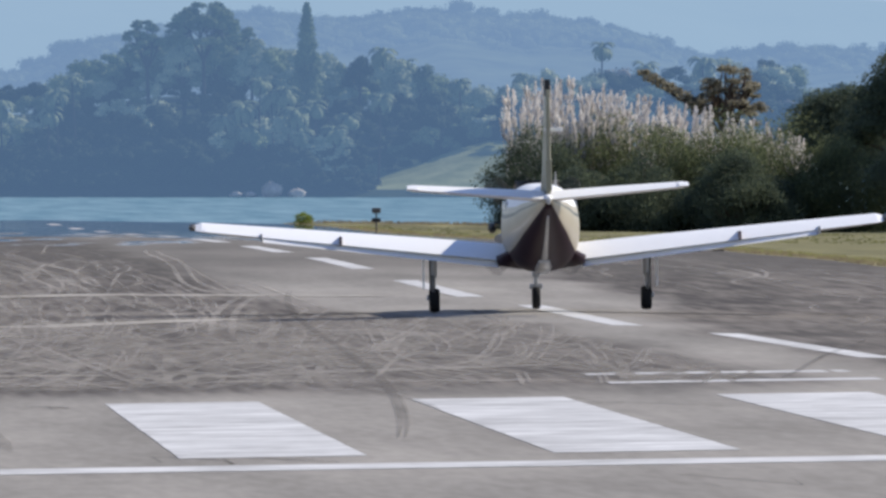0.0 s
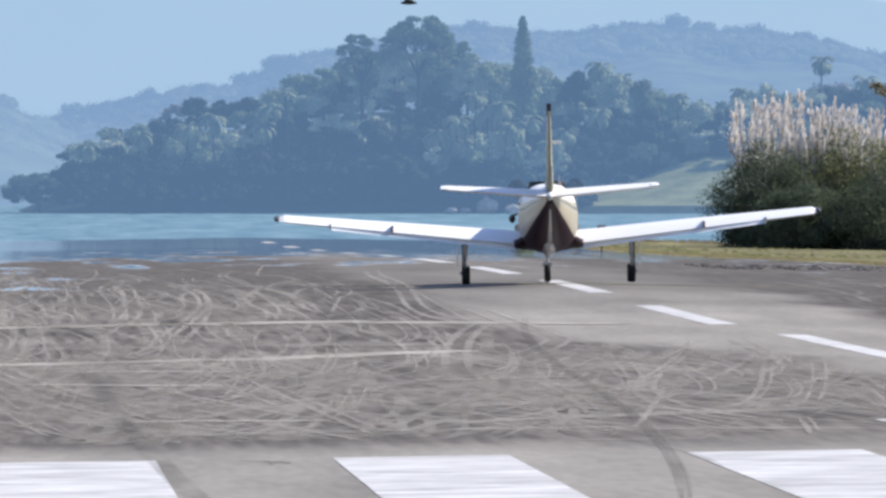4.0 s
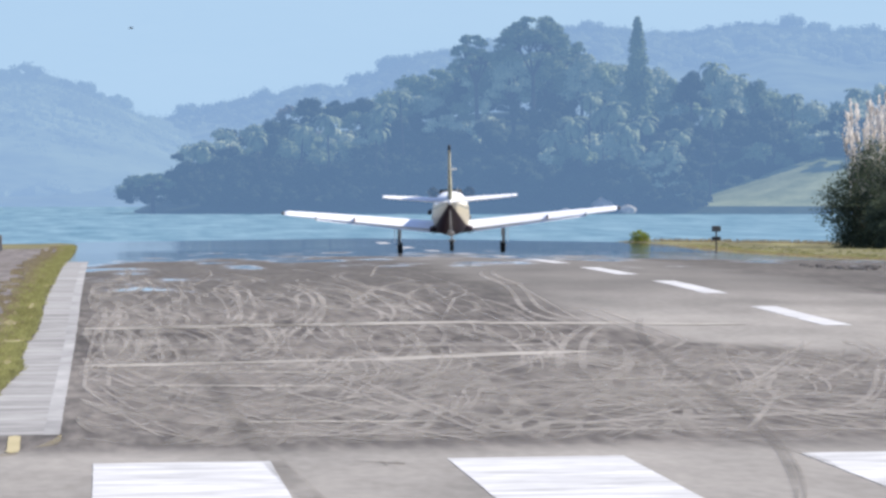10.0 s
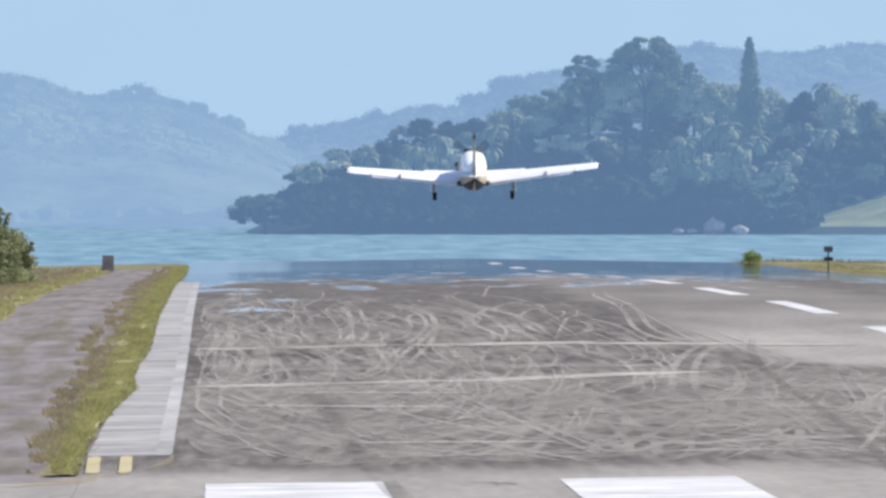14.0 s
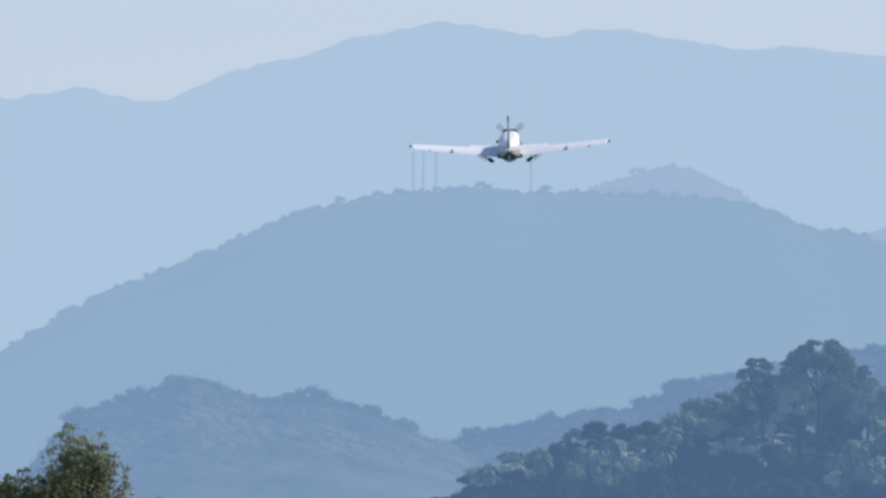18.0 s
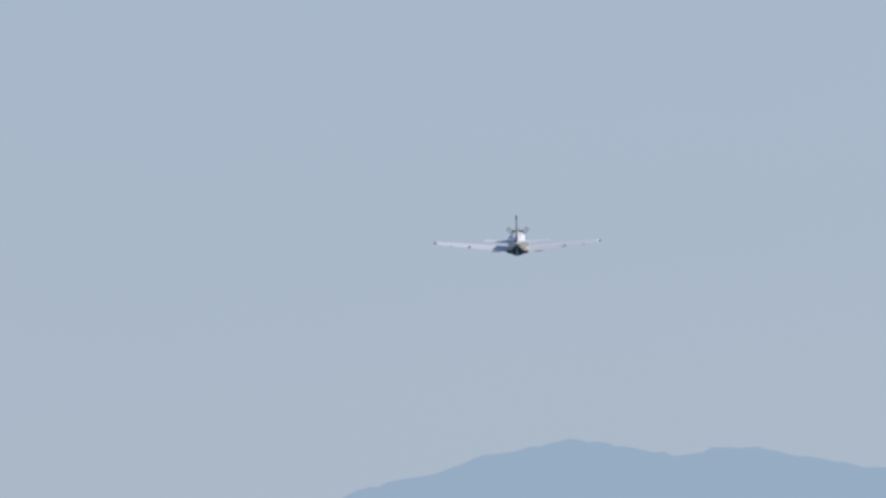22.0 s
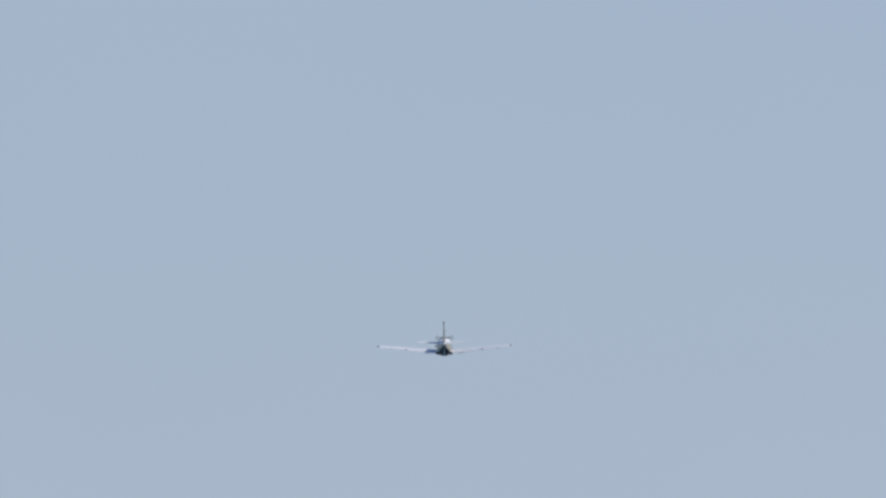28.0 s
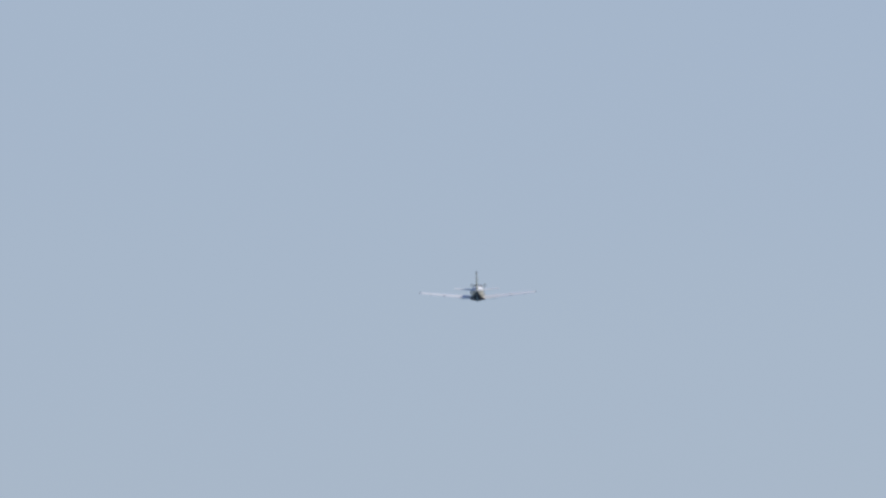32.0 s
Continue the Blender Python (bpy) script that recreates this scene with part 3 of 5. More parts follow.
for line, w in (([(16.5, 188), (15.2, 176), (14.1, 166), (13.2, 157), (12.2, 148)], 0.09),
                ([(6.6, 150), (6.9, 144), (7.1, 138), (7.1, 131)], 0.06),
                ([(9.5, 208), (10.3, 199), (11.2, 190), (12.4, 180)], 0.09)):
    ribbon(dv, df, skid(line, 16), w, 0.013)
fv, ff = [], []
ribbon(fv, ff, skid([(1.35, 205), (1.5, 188), (1.6, 160), (1.7, 140), (1.85, 125), (1.95, 112)]), 0.24, 0.014)
for k in range(34):
    x, y = -1.0 + 28 * rg.random(), 96 + 50 * rg.random()
    pts = [(x + (0.4 + 1.6 * rg.random()) * i / 8 + 0.05 * rg.normal(), y + 2.2 * rg.normal() * 0.3 + i * 0.3 * rg.normal()) for i in range(9)]
    ribbon(fv, ff, pts, 0.02 + 0.05 * rg.random(), 0.0035, 20.0)
tagged(mesh("faint_skid", fv, ff, RUBBER_FAINT), "faint broad rubber skid mark", "tyre marks", kind="stuff")
lay_marks("rubber_mark", dv, df, RUBBER, "dark curved rubber skid marks")

tagged(strip("path_grass", -5.5, -1.7, 145, 640, TUFTS, 0.012), "patches of dry grass growing over the path", "grass", kind="stuff")

# both sides of the grass beside the slab: y, x
VERGE_RIM = [(143, -1.50), (160, -1.53), (172, -1.52), (188, -1.43), (208, -1.26), (221, -1.36), (232, -1.38), (252, -1.26), (302, -1.31), (352, -1.27), (658, -1.30)]
VERGE_BACK = [(143, -1.74), (172, -1.9), (187, -2.14), (204, -1.95), (242, -2.1), (304, -2.3), (332, -2.1), (640, -2.6)]
# the ragged verge of grass that creeps over the pavement edge
for nm, xc, wid, y0, y1, sd in (("grass_verge", -1.62, 0.36, 143, 658, 1), ("grass_verge", -5.6, 0.9, 150, 650, 2), ("grass_verge", 28.6, 1.0, 250, 660, 3)):
    vs, fs = [], []
    n_ = int((y1 - y0) / 0.75)
    for i in range(n_ + 1):
        y = y0 + 0.75 * i
        wl_ = wid * (0.9 + 0.8 * noise.noise(Vector((y * 0.03, sd, 0))) + 0.3 * noise.noise(Vector((y * 0.25, sd, 4))))
        wr_ = wid * (0.85 + 0.4 * noise.noise(Vector((y * 0.04, sd, 8))) + 0.14 * noise.noise(Vector((y * 0.25, sd, 12))) + 0.05 * noise.noise(Vector((y * 0.7, sd, 21))))
        if sd == 1:
            wr_ = xc * -1 + lerp(VERGE_RIM, y) + 0.03 * noise.noise(Vector((y * 0.25, sd, 12))) + 0.012 * noise.noise(Vector((y * 0.7, sd, 21)))
            wl_ = 0.2 + 0.35 * (xc - lerp(VERGE_BACK, y)) + 0.10 * noise.noise(Vector((y * 0.14, sd, 4))) + 0.05 * noise.noise(Vector((y * 0.6, sd, 6)))
        for x, h in ((xc - wl_, -0.02), (xc - wl_ * 0.7, 0.008), (xc, 0.02), (xc + wr_ * 0.8, 0.02), (xc + wr_, -0.002)):
            vs.append((x, y, top(x, y) + h * (0.8 + 0.6 * noise.noise(Vector((x * 3, y * 0.7, sd)))) + 0.008))
    for i in range(n_):
        fs += [(i * 5 + j, i * 5 + j + 1, i * 5 + j + 6, i * 5 + j + 5) for j in range(4)]
    tagged(mesh(nm, vs, fs, VERGE), "ragged yellow-green grass along the pavement edge", "grass", kind="stuff")
    # upright blades over the strip, thickest near the stripes
    g2 = np.random.default_rng(sd)
    bv, bf, nv, nf = [], [], [], []
    for k in range(12000 if sd == 1 else 4000):
        y = max(y0, 135) * (y1 / max(y0, 135)) ** g2.random()
        row = vs[int((y - y0) / 0.75) * 5:int((y - y0) / 0.75) * 5 + 5]
        across = 0.99 - 1.75 * g2.random() ** 1.25 if sd == 1 else 0.02 + 0.97 * g2.random()
        x = row[0][0] + (row[4][0] - row[0][0]) * across
        tv, tf = (nv, nf) if across + 0.25 * g2.normal() > (0.2 if sd == 1 else 0.5) else (bv, bf)
        if sd == 1 and y < 200 and g2.random() < (200 - y) / 75:
            continue
        if noise.noise(Vector((x * 3, y * 0.12, sd))) < (-0.5 + 0.62 * max(0.0, 0.5 - across) if sd == 1 else -0.5):
            continue
        z, hh = top(x, y) + 0.012, 0.03 + 0.055 * g2.random()
        for q in range(3):
            w, lean = 0.012 + 0.012 * g2.random(), 0.05 * g2.normal()
            ox = x + 0.03 * g2.normal()
            i0 = len(tv)
            tv += [(ox - w, y, z), (ox + w, y, z), (ox + lean + w * 0.2, y + 0.09, z + hh), (ox + lean - w * 0.2, y + 0.09, z + hh)]
            tf.append((i0, i0 + 1, i0 + 2, i0 + 3))
    tagged(mesh("grass_blades", nv, nf, BLADES_FRESH), "fresh yellow-green grass blades along the pavement edge", "grass", kind="stuff")
    tagged(mesh("grass_blades", bv, bf, BLADES), "upright blades of dry yellow-green grass", "grass", kind="stuff")
    if sd == 1:
        ev = [(v[0] + dx, v[1], top(v[0] + dx, v[1]) + 0.016) for v in vs[4::5] for dx in (-0.05, 0.05)]
        tagged(mesh("soil_edge", ev, [(2 * i, 2 * i + 1, 2 * i + 3, 2 * i + 2) for i in range(len(ev) // 2 - 1)], SOIL), "dark broken soil edge of the grass verge", "soil", kind="structure")
# tussocks on the open grass by the water
g2 = np.random.default_rng(8)
bv, bf = [], []
for k in range(16000):
    y = 290 * (660 / 290) ** g2.random()
    x = -6.2 - 12 * g2.random()
    if noise.noise(Vector((x * 0.8, y * 0.05, 3))) < 0.5 * g2.normal() - 0.2:
        continue
    z, hh = land_height(x, y) - 0.01, 0.04 + 0.10 * g2.random() ** 2
    for q in range(3):
        w, lean = 0.014 + 0.016 * g2.random(), 0.06 * g2.normal()
        ox, i0 = x + 0.05 * g2.normal(), len(bv)
        bv += [(ox - w, y, z), (ox + w, y, z), (ox + lean + w * 0.2, y + 0.1, z + hh), (ox + lean - w * 0.2, y + 0.1, z + hh)]
        bf.append((i0, i0 + 1, i0 + 2, i0 + 3))
for k in range(2600):
    x, y = 26.4 + 15 * g2.random(), 703 + 12 * g2.random()
    z, hh = land_height(x, y) - 0.02, (0.05 + 0.16 * g2.random() ** 2) * min(1.0, (x - 26) / 2)
    w, lean, i0 = 0.03 + 0.03 * g2.random(), 0.08 * g2.normal(), len(bv)
    bv += [(x - w, y, z), (x + w, y, z), (x + lean + w * 0.2, y + 0.15, z + hh), (x + lean - w * 0.2, y + 0.15, z + hh)]
    bf.append((i0, i0 + 1, i0 + 2, i0 + 3))
nv, nf = [], []
for k in range(7000):
    x, y = 29.5 + 46 * g2.random(), 545 + 150 * g2.random()
    if noise.noise(Vector((x * 0.35, y * 0.06, 5))) < 0.4 * g2.normal():
        continue
    z, hh = land_height(x, y) - 0.02, 0.02 + 0.09 * g2.random() ** 2
    w, lean, i0 = 0.05 + 0.09 * g2.random(), 0.1 * g2.normal(), len(nv)
    nv += [(x - w, y, z), (x + w, y, z), (x + lean + w * 0.2, y + 0.15, z + hh), (x + lean - w * 0.2, y + 0.15, z + hh)]
    nf.append((i0, i0 + 1, i0 + 2, i0 + 3))
tagged(mesh("grass_tussocks", nv, nf, VERGE_GREEN), "green tussocks on the grass before the shrubs", "grass", kind="stuff")
tagged(mesh("grass_blades", bv, bf, BLADES), "upright blades of dry yellow-green grass", "grass", kind="stuff")
tagged(strip("shoulder", -5.4, -1.405, 140, 640, SHOULDER, -0.004), "grey cracked asphalt path beside the runway", "path", kind="structure")
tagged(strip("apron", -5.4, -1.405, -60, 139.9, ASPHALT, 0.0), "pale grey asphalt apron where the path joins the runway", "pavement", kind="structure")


# ---- far shore ----
def ridge(name, pts, x_pad, y_front, depth, z_base, mat, rough, cell, seed, label, sink=0.94):
    """A wooded height: its crest follows a few heights (x, z), falling to the water in front and behind."""
    xs = np.arange(pts[0][0] - x_pad, pts[-1][0] + x_pad + cell, cell)
    rows_y = np.linspace(0, 1, 15)
    v = []
    for s in rows_y:
        for x in xs:
            crest = lerp(pts, x) - z_base
            end = min(1.0, (x - xs[0]) / x_pad + 0.02, (xs[-1] - x) / x_pad + 0.02)
            prof = math.sin(min(s / 0.62, 1.0) * math.pi / 2) ** 0.8 if s <= 0.62 else math.cos((s - 0.62) / 0.38 * math.pi / 2)
            g = noise.noise(Vector((x / (cell * 7), s * 4, seed))) * rough * 2.0 + noise.noise(Vector((x / (cell * 1.6), s * 11, seed + 9))) * rough
            v.append((x, y_front + s * depth + g * 3, z_base + crest * sink * end * prof + g * min(prof * 1.4, 1) * end))
    k = len(xs)
    f = [(i * k + j, i * k + j + 1, (i + 1) * k + j + 1, (i + 1) * k + j) for i in range(len(rows_y) - 1) for j in range(k - 1)]
    return tagged(mesh(name, v, f, mat, smooth=True), label, "hill", kind="structure")


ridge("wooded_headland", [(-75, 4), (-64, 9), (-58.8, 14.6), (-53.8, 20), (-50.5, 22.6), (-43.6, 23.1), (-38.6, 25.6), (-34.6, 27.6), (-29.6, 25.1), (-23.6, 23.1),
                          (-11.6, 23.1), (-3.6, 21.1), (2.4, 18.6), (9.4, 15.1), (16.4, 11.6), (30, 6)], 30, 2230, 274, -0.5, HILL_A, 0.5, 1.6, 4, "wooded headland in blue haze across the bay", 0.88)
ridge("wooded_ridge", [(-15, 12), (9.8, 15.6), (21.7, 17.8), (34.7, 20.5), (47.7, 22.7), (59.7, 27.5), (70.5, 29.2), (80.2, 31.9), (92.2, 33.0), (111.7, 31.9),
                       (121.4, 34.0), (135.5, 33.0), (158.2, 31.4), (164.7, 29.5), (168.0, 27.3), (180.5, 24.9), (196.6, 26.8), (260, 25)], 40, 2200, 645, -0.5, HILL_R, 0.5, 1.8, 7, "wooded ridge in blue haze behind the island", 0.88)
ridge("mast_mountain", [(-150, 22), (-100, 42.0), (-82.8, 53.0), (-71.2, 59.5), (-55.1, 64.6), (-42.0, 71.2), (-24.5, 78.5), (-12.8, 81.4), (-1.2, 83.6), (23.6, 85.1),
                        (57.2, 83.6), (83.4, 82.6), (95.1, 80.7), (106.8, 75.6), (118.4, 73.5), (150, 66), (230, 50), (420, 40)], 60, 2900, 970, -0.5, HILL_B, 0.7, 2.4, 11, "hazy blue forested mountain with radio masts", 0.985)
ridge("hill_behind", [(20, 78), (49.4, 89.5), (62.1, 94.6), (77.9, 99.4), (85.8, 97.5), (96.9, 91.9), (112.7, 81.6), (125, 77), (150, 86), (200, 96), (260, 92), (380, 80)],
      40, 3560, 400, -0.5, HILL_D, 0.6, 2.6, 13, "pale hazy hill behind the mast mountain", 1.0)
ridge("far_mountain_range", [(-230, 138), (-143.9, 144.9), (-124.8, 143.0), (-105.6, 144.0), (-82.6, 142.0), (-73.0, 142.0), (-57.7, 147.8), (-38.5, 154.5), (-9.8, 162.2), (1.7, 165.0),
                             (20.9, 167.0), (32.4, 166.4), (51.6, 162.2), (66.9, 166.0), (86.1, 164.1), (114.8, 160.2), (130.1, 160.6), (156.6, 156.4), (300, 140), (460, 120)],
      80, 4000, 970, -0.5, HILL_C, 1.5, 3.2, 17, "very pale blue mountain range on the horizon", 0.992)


def leaf_cloud(rng, centres, radii, counts, size, squash=0.8, hollow=0.55, loose=0.55, core=0.72, reach=1.1):
    """Arrays of small bent leaf sprays that clothe ellipsoids, each spray a face of its own, round a rough core."""
    vs, fs, base = [], [], 0
    grid = []
    for ax in range(3):
        for sg in (-1, 1):
            for a in (-1, 0):
                for b in (-1, 0):
                    q = []
                    for da, db in ((0, 0), (1, 0), (1, 1), (0, 1)):
                        p = [0, 0, 0]
                        p[ax], p[(ax + 1) % 3], p[(ax + 2) % 3] = sg, a + da, b + db
                        q.append(p if sg > 0 else p)
                    grid += q if sg > 0 else q[::-1]
    cube = np.array(grid, float)
    cube /= np.linalg.norm(cube, axis=1)[:, None]
    for c, r, n in zip(centres, radii, counts):
        size_v = np.array((r, r, r * squash))
        d = rng.normal(size=(n, 3))
        d /= np.linalg.norm(d, axis=1)[:, None]
        d[:, 2] = np.where(d[:, 2] < -0.6, -d[:, 2], d[:, 2])
        rad = hollow + (reach - hollow) * rng.random(n) ** 0.5
        p = np.array(c) + d * rad[:, None] * size_v + rng.normal(size=(n, 3)) * r * 0.06
        nrm = d + rng.normal(size=(n, 3)) * loose
        t1 = np.cross(nrm, rng.normal(size=(n, 3)))
        t1 /= np.linalg.norm(t1, axis=1)[:, None] + 1e-6
        t2 = np.cross(nrm, t1)
        t2 /= np.linalg.norm(t2, axis=1)[:, None] + 1e-6
        s = (size * (0.6 + 0.8 * rng.random(n)))[:, None]
        fold = nrm * s * 0.1
        quad = np.stack((p - t1 * s * 0.55, p + t2 * s * 0.32 + fold, p + t1 * s * 0.55, p - t2 * s * 0.32 + fold), 1).reshape(-1, 3)
        if core:
            quad = np.concatenate((quad, np.array(c) + cube * size_v * core))
        vs.append(quad)
        fs.append(np.arange(base, base + len(quad)).reshape(-1, 4))
        base += len(quad)
    return np.concatenate(vs), np.concatenate(fs)


def quads(name, v, f, mat, parent=None):
    me = bpy.data.meshes.new(name)
    me.vertices.add(len(v))
    me.vertices.foreach_set("co", np.ascontiguousarray(v, dtype=np.float32).ravel())
    me.loops.add(f.size)
    me.loops.foreach_set("vertex_index", np.ascontiguousarray(f, dtype=np.int32).ravel())
    me.polygons.add(len(f))
    me.polygons.foreach_set("loop_start", np.arange(0, f.size, 4, dtype=np.int32))
    me.update(calc_edges=True)
    me.materials.append(mat)
    ob = new(name, me)
    if parent:
        ob.parent = parent
    return ob


def clumped(rng, crowns, leaf, per, core, share=0.36):
    """Crowns of many small clumps, each lit on its own side: x, y, z and radius of every crown."""
    cs, rs = [], []
    for x, y, z, r in crowns:
        for k in range(per):
            a, e = k * 2.4 + rng.random(), rng.random() ** 0.7
            w = math.sqrt(max(0.0, 1 - e * e)) * r * (0.65 + 0.35 * rng.random())
            cs.append((x + math.cos(a) * w, y + math.sin(a) * w, z + (e - 0.25) * r * 0.95))
            rs.append(r * share * (0.7 + 0.7 * rng.random()))
    return leaf_cloud(rng, cs, rs, [int(26 + 30 * q) for q in rs], leaf, squash=0.72, hollow=0.5, loose=0.45, core=core, reach=1.12)


def canopy(name, pts, y0, y1, r0, r1, mat, seed, count, label, x0=None, x1=None):
    """Crowns of a far wood from the shore up to the crest and over it."""
    g = np.random.default_rng(seed)
    cs, rs = [], []
    for k in range(count):
        x = (x0 if x0 is not None else pts[0][0]) + ((x1 if x1 is not None else pts[-1][0]) - (x0 if x0 is not None else pts[0][0])) * g.random()
        s = 1.0 if k % 4 == 0 else g.random() ** 0.8
        r = (r0 + (r1 - r0) * g.random() ** 1.6) * (1.25 if s == 1.0 else 1.0)
        z = (lerp(pts, x) + 0.5) * math.sin(s * math.pi / 2) ** 0.8 - 0.5 - r * 0.85 + (0.5 * r * (g.random() ** 2 - 0.35) if s == 1.0 else 0)
        cs.append((x, y0 + s * (y1 - y0), max(z, 0.3)))
        rs.append(r)
    v, f = leaf_cloud(g, cs, rs, [int(60 * q) for q in rs], r0 * 0.15, squash=0.85, hollow=0.88, core=0.93, reach=0.95, loose=0.3)
    tagged(quads(name, v, f, mat), label, "trees", kind="stuff")


HEADLAND = [(-75, 4), (-64, 9), (-58.8, 14.6), (-53.8, 20), (-50.5, 22.6), (-43.6, 23.1), (-38.6, 25.6), (-34.6, 27.6), (-29.6, 25.1), (-23.6, 23.1), (-11.6, 23.1), (-3.6, 21.1), (2.4, 18.6), (9.4, 15.1), (16.4, 11.6)]
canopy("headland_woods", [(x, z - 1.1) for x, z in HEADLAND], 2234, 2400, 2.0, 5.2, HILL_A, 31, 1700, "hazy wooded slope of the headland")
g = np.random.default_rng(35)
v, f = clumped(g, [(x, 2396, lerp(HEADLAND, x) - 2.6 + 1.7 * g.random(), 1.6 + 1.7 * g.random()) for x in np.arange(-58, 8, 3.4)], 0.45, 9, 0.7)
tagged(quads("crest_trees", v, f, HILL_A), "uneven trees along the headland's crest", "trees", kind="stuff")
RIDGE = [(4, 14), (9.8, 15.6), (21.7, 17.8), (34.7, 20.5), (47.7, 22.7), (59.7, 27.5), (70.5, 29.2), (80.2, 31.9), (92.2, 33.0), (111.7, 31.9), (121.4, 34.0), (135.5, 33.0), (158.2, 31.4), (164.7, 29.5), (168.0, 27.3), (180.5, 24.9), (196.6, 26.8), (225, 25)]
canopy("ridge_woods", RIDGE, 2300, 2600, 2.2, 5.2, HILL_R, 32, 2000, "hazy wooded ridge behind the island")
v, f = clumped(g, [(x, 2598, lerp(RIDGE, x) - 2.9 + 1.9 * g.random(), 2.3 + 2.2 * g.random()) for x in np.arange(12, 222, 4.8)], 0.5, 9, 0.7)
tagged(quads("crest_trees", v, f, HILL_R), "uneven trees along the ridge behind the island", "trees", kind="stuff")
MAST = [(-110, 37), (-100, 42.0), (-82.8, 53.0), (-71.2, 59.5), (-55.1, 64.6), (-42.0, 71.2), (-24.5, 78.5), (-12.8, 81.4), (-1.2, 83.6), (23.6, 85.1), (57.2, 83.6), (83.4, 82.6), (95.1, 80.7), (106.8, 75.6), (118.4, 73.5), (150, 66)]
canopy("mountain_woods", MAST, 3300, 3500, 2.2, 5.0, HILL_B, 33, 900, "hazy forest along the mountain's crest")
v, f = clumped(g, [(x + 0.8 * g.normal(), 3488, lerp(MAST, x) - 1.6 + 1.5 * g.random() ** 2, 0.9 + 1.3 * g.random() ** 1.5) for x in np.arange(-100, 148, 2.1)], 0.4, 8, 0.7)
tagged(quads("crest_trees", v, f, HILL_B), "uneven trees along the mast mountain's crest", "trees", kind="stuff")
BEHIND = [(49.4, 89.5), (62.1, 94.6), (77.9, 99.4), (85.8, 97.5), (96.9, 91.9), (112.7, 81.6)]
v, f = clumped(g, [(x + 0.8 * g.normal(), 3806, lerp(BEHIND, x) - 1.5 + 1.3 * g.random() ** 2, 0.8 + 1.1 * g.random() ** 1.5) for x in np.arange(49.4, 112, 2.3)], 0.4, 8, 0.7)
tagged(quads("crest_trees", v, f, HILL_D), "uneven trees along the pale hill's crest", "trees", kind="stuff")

# ---- the island across the water ----
ISLE = [(3.9, 4.6), (6.9, 5.4), (9.2, 6.9), (10.6, 8.8), (13.6, 10.0), (18.1, 12.9), (24.1, 13.9), (27.1, 15.9), (33.8, 17.4), (39.0, 17.1), (44.2, 18.8), (47.9, 20.2),
        (53.9, 21.5), (60, 21.0), (64.3, 20.6), (68.1, 19.8), (72, 19.5), (77.0, 19.4), (79.3, 17.8), (84.5, 18.6), (90.4, 16.9), (94.2, 16.2), (98.7, 15.6), (103.1, 16.4), (107.5, 18.4), (113.8, 16.7), (119.8, 18.4), (125.8, 17.2), (128.7, 19.0), (134.5, 19.3), (138.5, 18.6), (143.8, 15.8), (170, 13), (230, 12)]


def island_ground(x, y):
    s = (y - 1786) / 100
    w = min(1.0, max(0.0, (x - 2) / 14), max(0.0, (250 - x) / 30))
    back = min(1.0, max(0.0, (2050 - y) / 100))
    if 76 < x < 152:
        s = s if s < 0 else max(0.001, (y - 1814) / 72)
    h = 1.0 + 0.6 * lerp(ISLE, x) * max(0.0, min(1.0, s * 1.6))
    return (h * w * back if s > 0 else max(-1.0, s * 10)) - (1 - w) * 0.8


sheet("island_ground", list(range(0, 254, 4)), [1780, 1786, 1790, 1797, 1806, 1816, 1828, 1840, 1855, 1870, 1890, 1950, 2050], island_ground, FAR_LEAF_DEEP_SHADE)
tagged(bpy.data.objects["island_ground"], "dark wooded island shore", "ground", kind="structure")
rng = np.random.default_rng(5)
groves = {"FAR_LEAF": [], "FAR_LEAF_PALE_LIT": [], "FAR_LEAF_DEEP_SHADE": [], "FAR_LEAF_DRY": []}
for row in range(8):
    s = row / 7
    x = 4.5 if row > 3 else 8.5
    while x < 232:
        if not (79 < x < 150 and row < 3):
            r = (1.5 + 2.6 * rng.random() ** 1.3) * (0.6 if x < 12 else 1.0)
            full = lerp(ISLE, x)
            z = full * (0.36 + 0.64 * min(1.0, s * 1.15)) * (0.84 + 0.16 * rng.random()) - r * 0.8
            # pale crowns high, deep ones low: sunlit tops and shaded foot put into colour
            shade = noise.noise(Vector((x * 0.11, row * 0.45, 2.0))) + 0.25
            tone = "FAR_LEAF_DEEP_SHADE" if shade * 1.4 + rng.random() * 0.5 > (0.85 * s + 0.08 if x > 58 else 0.95 * s - 0.32 if x > 41 else 1.05 * s - 0.25) else ("FAR_LEAF_DRY" if rng.random() < 0.06 and s > 0.4 else "FAR_LEAF_PALE_LIT" if rng.random() < 0.1 + 0.6 * s else "FAR_LEAF")
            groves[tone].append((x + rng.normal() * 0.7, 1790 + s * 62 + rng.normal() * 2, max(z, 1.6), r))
        x += 2.3 + 1.6 * rng.random()
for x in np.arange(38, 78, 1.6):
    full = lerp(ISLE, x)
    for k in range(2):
        groves["FAR_LEAF_PALE_LIT" if rng.random() < 0.45 else "FAR_LEAF"].append((x + rng.normal() * 0.8, 1826 + 12 * rng.random(), full * (0.82 + 0.16 * rng.random()) - 1.4, 1.6 + 1.2 * rng.random()))
